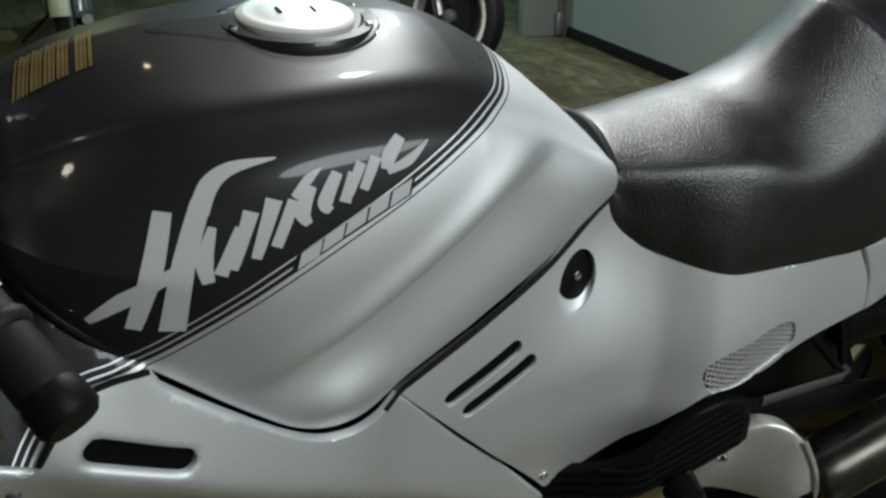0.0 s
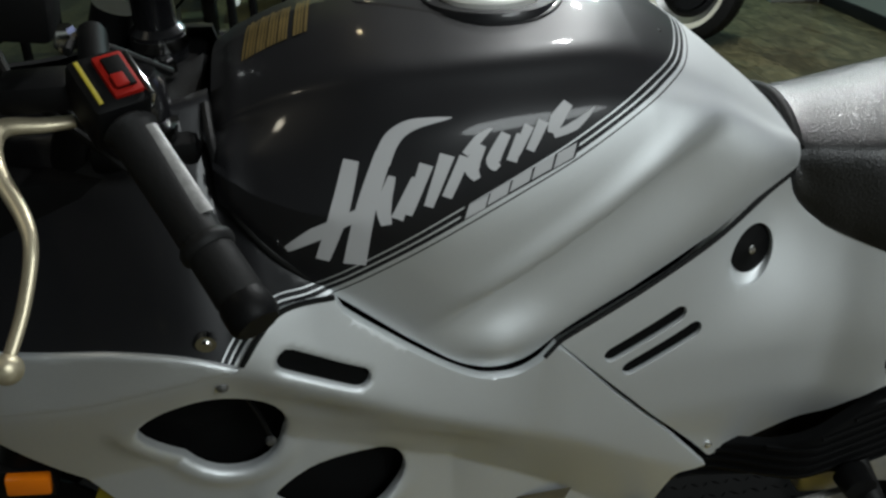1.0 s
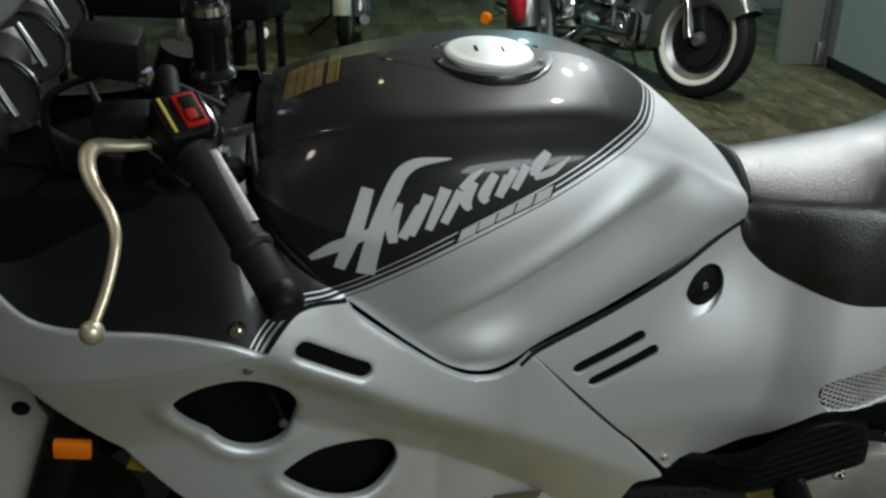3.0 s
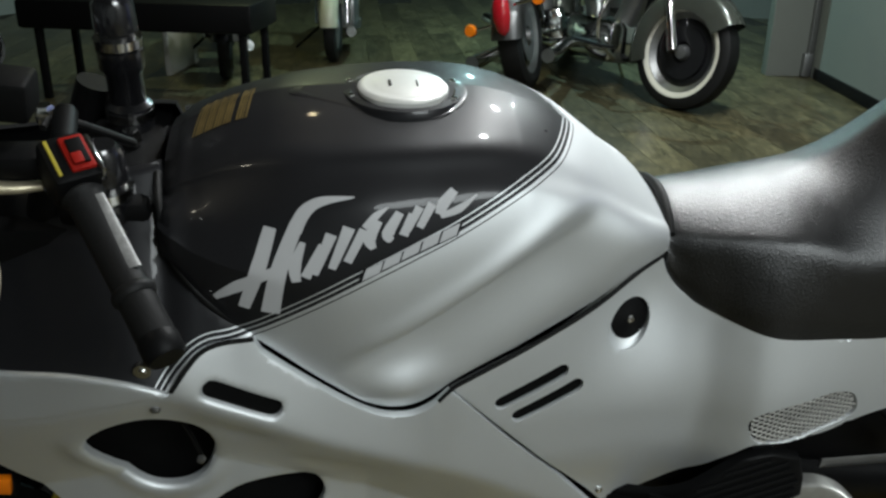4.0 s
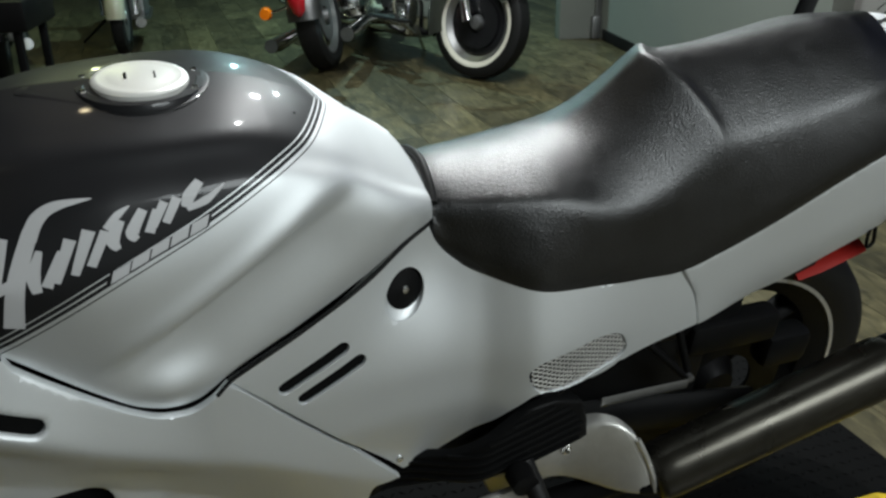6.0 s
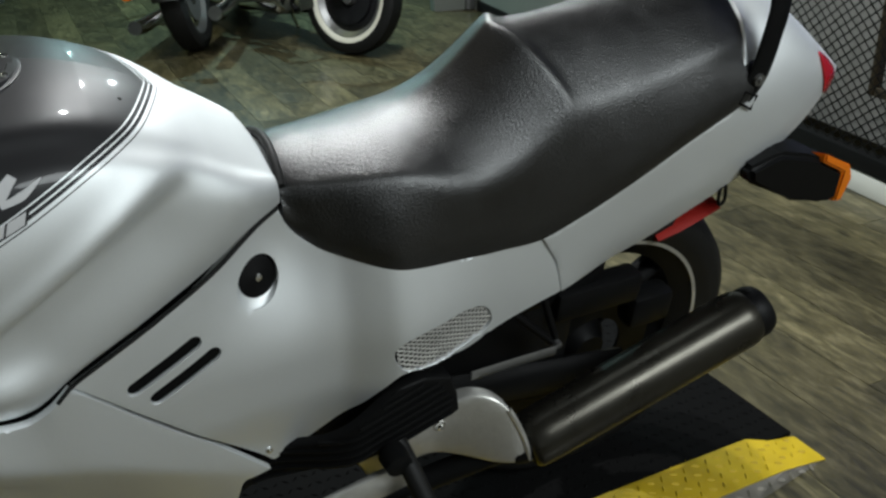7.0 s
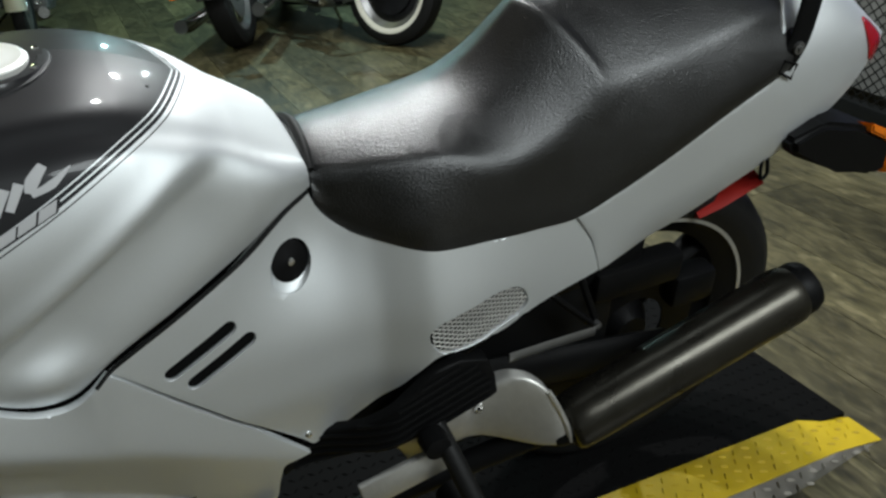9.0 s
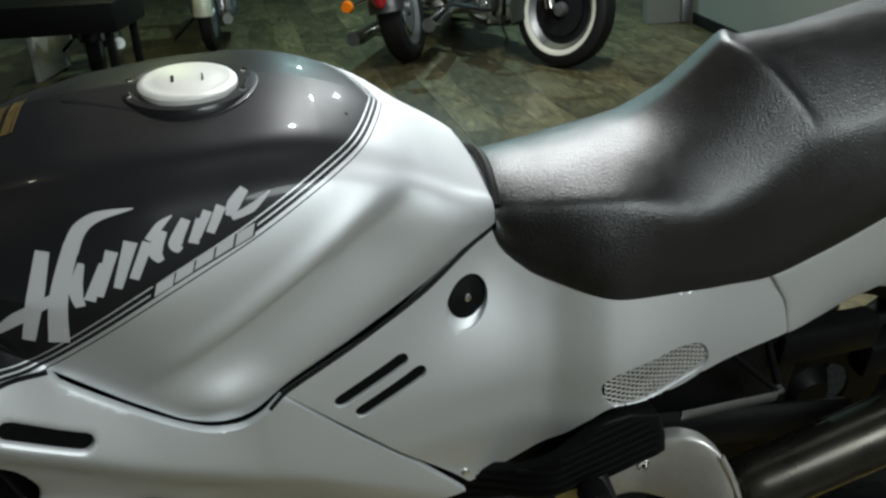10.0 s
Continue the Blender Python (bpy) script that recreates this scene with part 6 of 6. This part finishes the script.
    part("headlamp", turned([(0.0, -0.1), (0.07, -0.06), (0.09, 0.0), (0.09, 0.03), (0.0, 0.04)], 24, "X", (0.62, 0, 0.98), closed=False), M_CHROME, ob)
    part("handlebar", tube(smooth_curve([(0.25, -0.42, 1.02), (0.40, -0.30, 1.10), (0.45, 0, 1.06), (0.40, 0.30, 1.10), (0.25, 0.42, 1.02)], 5), 0.013, 10), M_CHROME, ob)
    part("side_stand", tube([(0.0, 0.14, 0.2), (-0.06, 0.30, 0.012)], 0.012, 8), M_CHROME, ob)
    return ob


def small_bike(label, place, heading, paint, kind_name="moped", long=1.18, seat=True):
    """A light machine with narrow wheels; x runs to its front."""
    ob = thing(kind_name, label, "motorcycle", Matrix.Translation(place) @ Matrix.Rotation(heading, 4, "Z"), "parked motorcycles")
    for x in (long / 2, -long / 2):
        show_wheel(ob, (x, 0, 0.25), 0.25, 0.085, False, 8)
    part("front_mudguard", moved(guard(0.275, 20, 160, 0.11, 0.05), long / 2, 0, 0.25), paint, ob)
    part("rear_mudguard", moved(guard(0.275, 25, 175, 0.12, 0.07), -long / 2, 0, 0.25), paint, ob)
    part("body", tube(smooth_curve([(long / 2 - 0.18, 0, 0.62), (0.12, 0, 0.42), (-0.2, 0, 0.46), (-0.62, 0, 0.56)], 5), list(np.interp(np.linspace(0, 1, 16), [0, 0.3, 0.7, 1], [0.05, 0.1, 0.13, 0.08])), 16), paint, ob)
    part("engine", box(-0.2, 0.12, -0.12, 0.12, 0.16, 0.38, 0.03), M_STEEL, ob)
    part("saddle", tube(smooth_curve([(0.0, 0, 0.68), (-0.3, 0, 0.70), (-0.62, 0, 0.70)], 5), list(np.interp(np.linspace(0, 1, 11), [0, 0.5, 1], [0.07, 0.13, 0.09])), 16, squash=(1.1, 0.55)), M_BLACK, ob)
    for s in (-1, 1):
        part("fork_leg", tube([(long / 2, s * 0.07, 0.25), (long / 2 - 0.2, s * 0.07, 0.85)], 0.018, 10), M_CHROME, ob)
        part("shock", tube([(-long / 2, s * 0.10, 0.26), (-long / 2 + 0.10, s * 0.10, 0.58)], 0.024, 12), M_CHROME, ob)
    part("exhaust", tube([(0.1, -0.13, 0.2), (-0.3, -0.14, 0.18), (-0.8, -0.15, 0.24)], [0.016, 0.03, 0.034], 14), M_CHROME, ob)
    part("handlebar", tube(smooth_curve([(0.2, -0.34, 0.96), (0.32, -0.15, 0.98), (0.32, 0.15, 0.98), (0.2, 0.34, 0.96)], 5), 0.012, 10), M_CHROME, ob)
    part("side_stand", tube([(-0.05, 0.1, 0.22), (-0.12, 0.34, 0.012)], 0.010, 8), M_BLACK, ob)
    return ob


def at_wheel(px, py, heading, offset):
    """The place of a machine whose wheel, at offset along it, stands at (px, py)."""
    return (px - offset * math.cos(heading), py - offset * math.sin(heading), 0)


H1 = radians(-38)
cr = cruiser("silver cruiser with whitewall tyres and chrome engine", at_wheel(-0.56, 5.02, H1 , 0.80), H1, M_GREYBLUE, True, radians(12))
H2 = radians(98)
cruiser("dark cruiser with chrome exhausts and red tail lamp", at_wheel(-1.50, 5.12, H2, -0.80), H2, M_STEEL, False)
H3 = radians(116)
small_bike("cream scooter with a black rear tyre on its stand", at_wheel(-3.02, 5.28, H3, -0.59), H3, M_CREAM, "scooter")
H4 = radians(128)
small_bike("black vintage moped with wire wheels", at_wheel(-3.3, 4.45, H4, -0.59), H4, M_GLOSS, "moped")

bench = thing("display_bench", "black steel display bench with thin legs", "bench", Matrix.Translation((-3.05, 4.0, 0)) @ Matrix.Rotation(radians(20), 4, "Z"))
part("top", box(-1.0, 0.35, -0.25, 0.25, 0.40, 0.56, 0.02), M_BLACK, bench)
for x in (-0.9, 0.28):
    for y in (-0.2, 0.2):
        part("leg", box(x - 0.02, x + 0.02, y - 0.02, y + 0.02, 0.0, 0.398, 0.004), M_BLACK, bench)
sheet = solid("white_sheet_panel", box(-0.02, 0.02, -0.25, 0.25, 0.0, 0.45, 0.01, Matrix.Translation((-3.75, 4.55, 0)) @ Matrix.Rotation(radians(20), 4, "Z")), M_TRIM, "white plastic panel standing on the floor", "panel")

# ---- ceiling lamps out of view, some added only as fill ----
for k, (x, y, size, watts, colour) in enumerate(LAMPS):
    lamp = thing("unseen_lamp", "assumed round ceiling lamp, out of view, switched on" if size < 1 else "wide fill light panel added under the ceiling, out of view", "lamp", Matrix.Translation((x, y, CEILING)), "ceiling lamps")
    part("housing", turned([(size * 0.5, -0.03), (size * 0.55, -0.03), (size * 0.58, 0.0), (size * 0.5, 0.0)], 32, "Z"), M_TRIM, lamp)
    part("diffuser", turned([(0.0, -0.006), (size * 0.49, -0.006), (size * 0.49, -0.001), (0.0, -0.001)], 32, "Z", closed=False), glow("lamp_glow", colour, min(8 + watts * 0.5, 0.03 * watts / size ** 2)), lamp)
    data = bpy.data.lights.new("unseen_light", "AREA")
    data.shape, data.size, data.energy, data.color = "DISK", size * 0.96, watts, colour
    light = new("unseen_light", data)
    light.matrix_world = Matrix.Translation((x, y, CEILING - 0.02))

# ---- floor boards ----
BOARD, LONG = 0.178, 1.22
FLOOR = Matrix.Translation((0.6, 1.8, 0)) @ Matrix.Rotation(radians(-58), 4, "Z")
me = bpy.data.meshes.new("plank")
bm = box(-LONG / 2 + 0.0008, LONG / 2 - 0.0008, -BOARD / 2 + 0.0008, BOARD / 2 - 0.0008, -0.004, 0.0, 0)
bm.to_mesh(me)
bm.free()
me.materials.append(M_PLANK)
rest = bmesh.new()
rng = random.Random(4)
made = 0
cells = []
for j in range(-42, 43):
    shift = rng.random() * LONG
    for i in range(-7, 7):
        cells.append((i * LONG + shift, j * BOARD))
cells.sort(key=lambda c: (c[0] + 0.6) ** 2 + (c[1] - 0.0) ** 2)
for u, v in cells:
    p = FLOOR @ Vector((u, v, 0))
    if not (-6.9 < p.x < 5.5 and -3.4 < p.y < 9.1):
        continue
    if made < 290:
        ob = new("plank", me)
        ob.parent = sub
        ob.matrix_local = FLOOR @ Matrix.Translation((u, v, 0))
        made += 1
    else:
        box(u - LONG / 2, u + LONG / 2, v - BOARD / 2 + 0.0008, v + BOARD / 2 - 0.0008, -0.004, 0.0, 0, None, rest)
far = part("far_planks", rest, M_PLANK, sub, smooth=False)
far.matrix_local = FLOOR
tagged(far, kind="stuff")
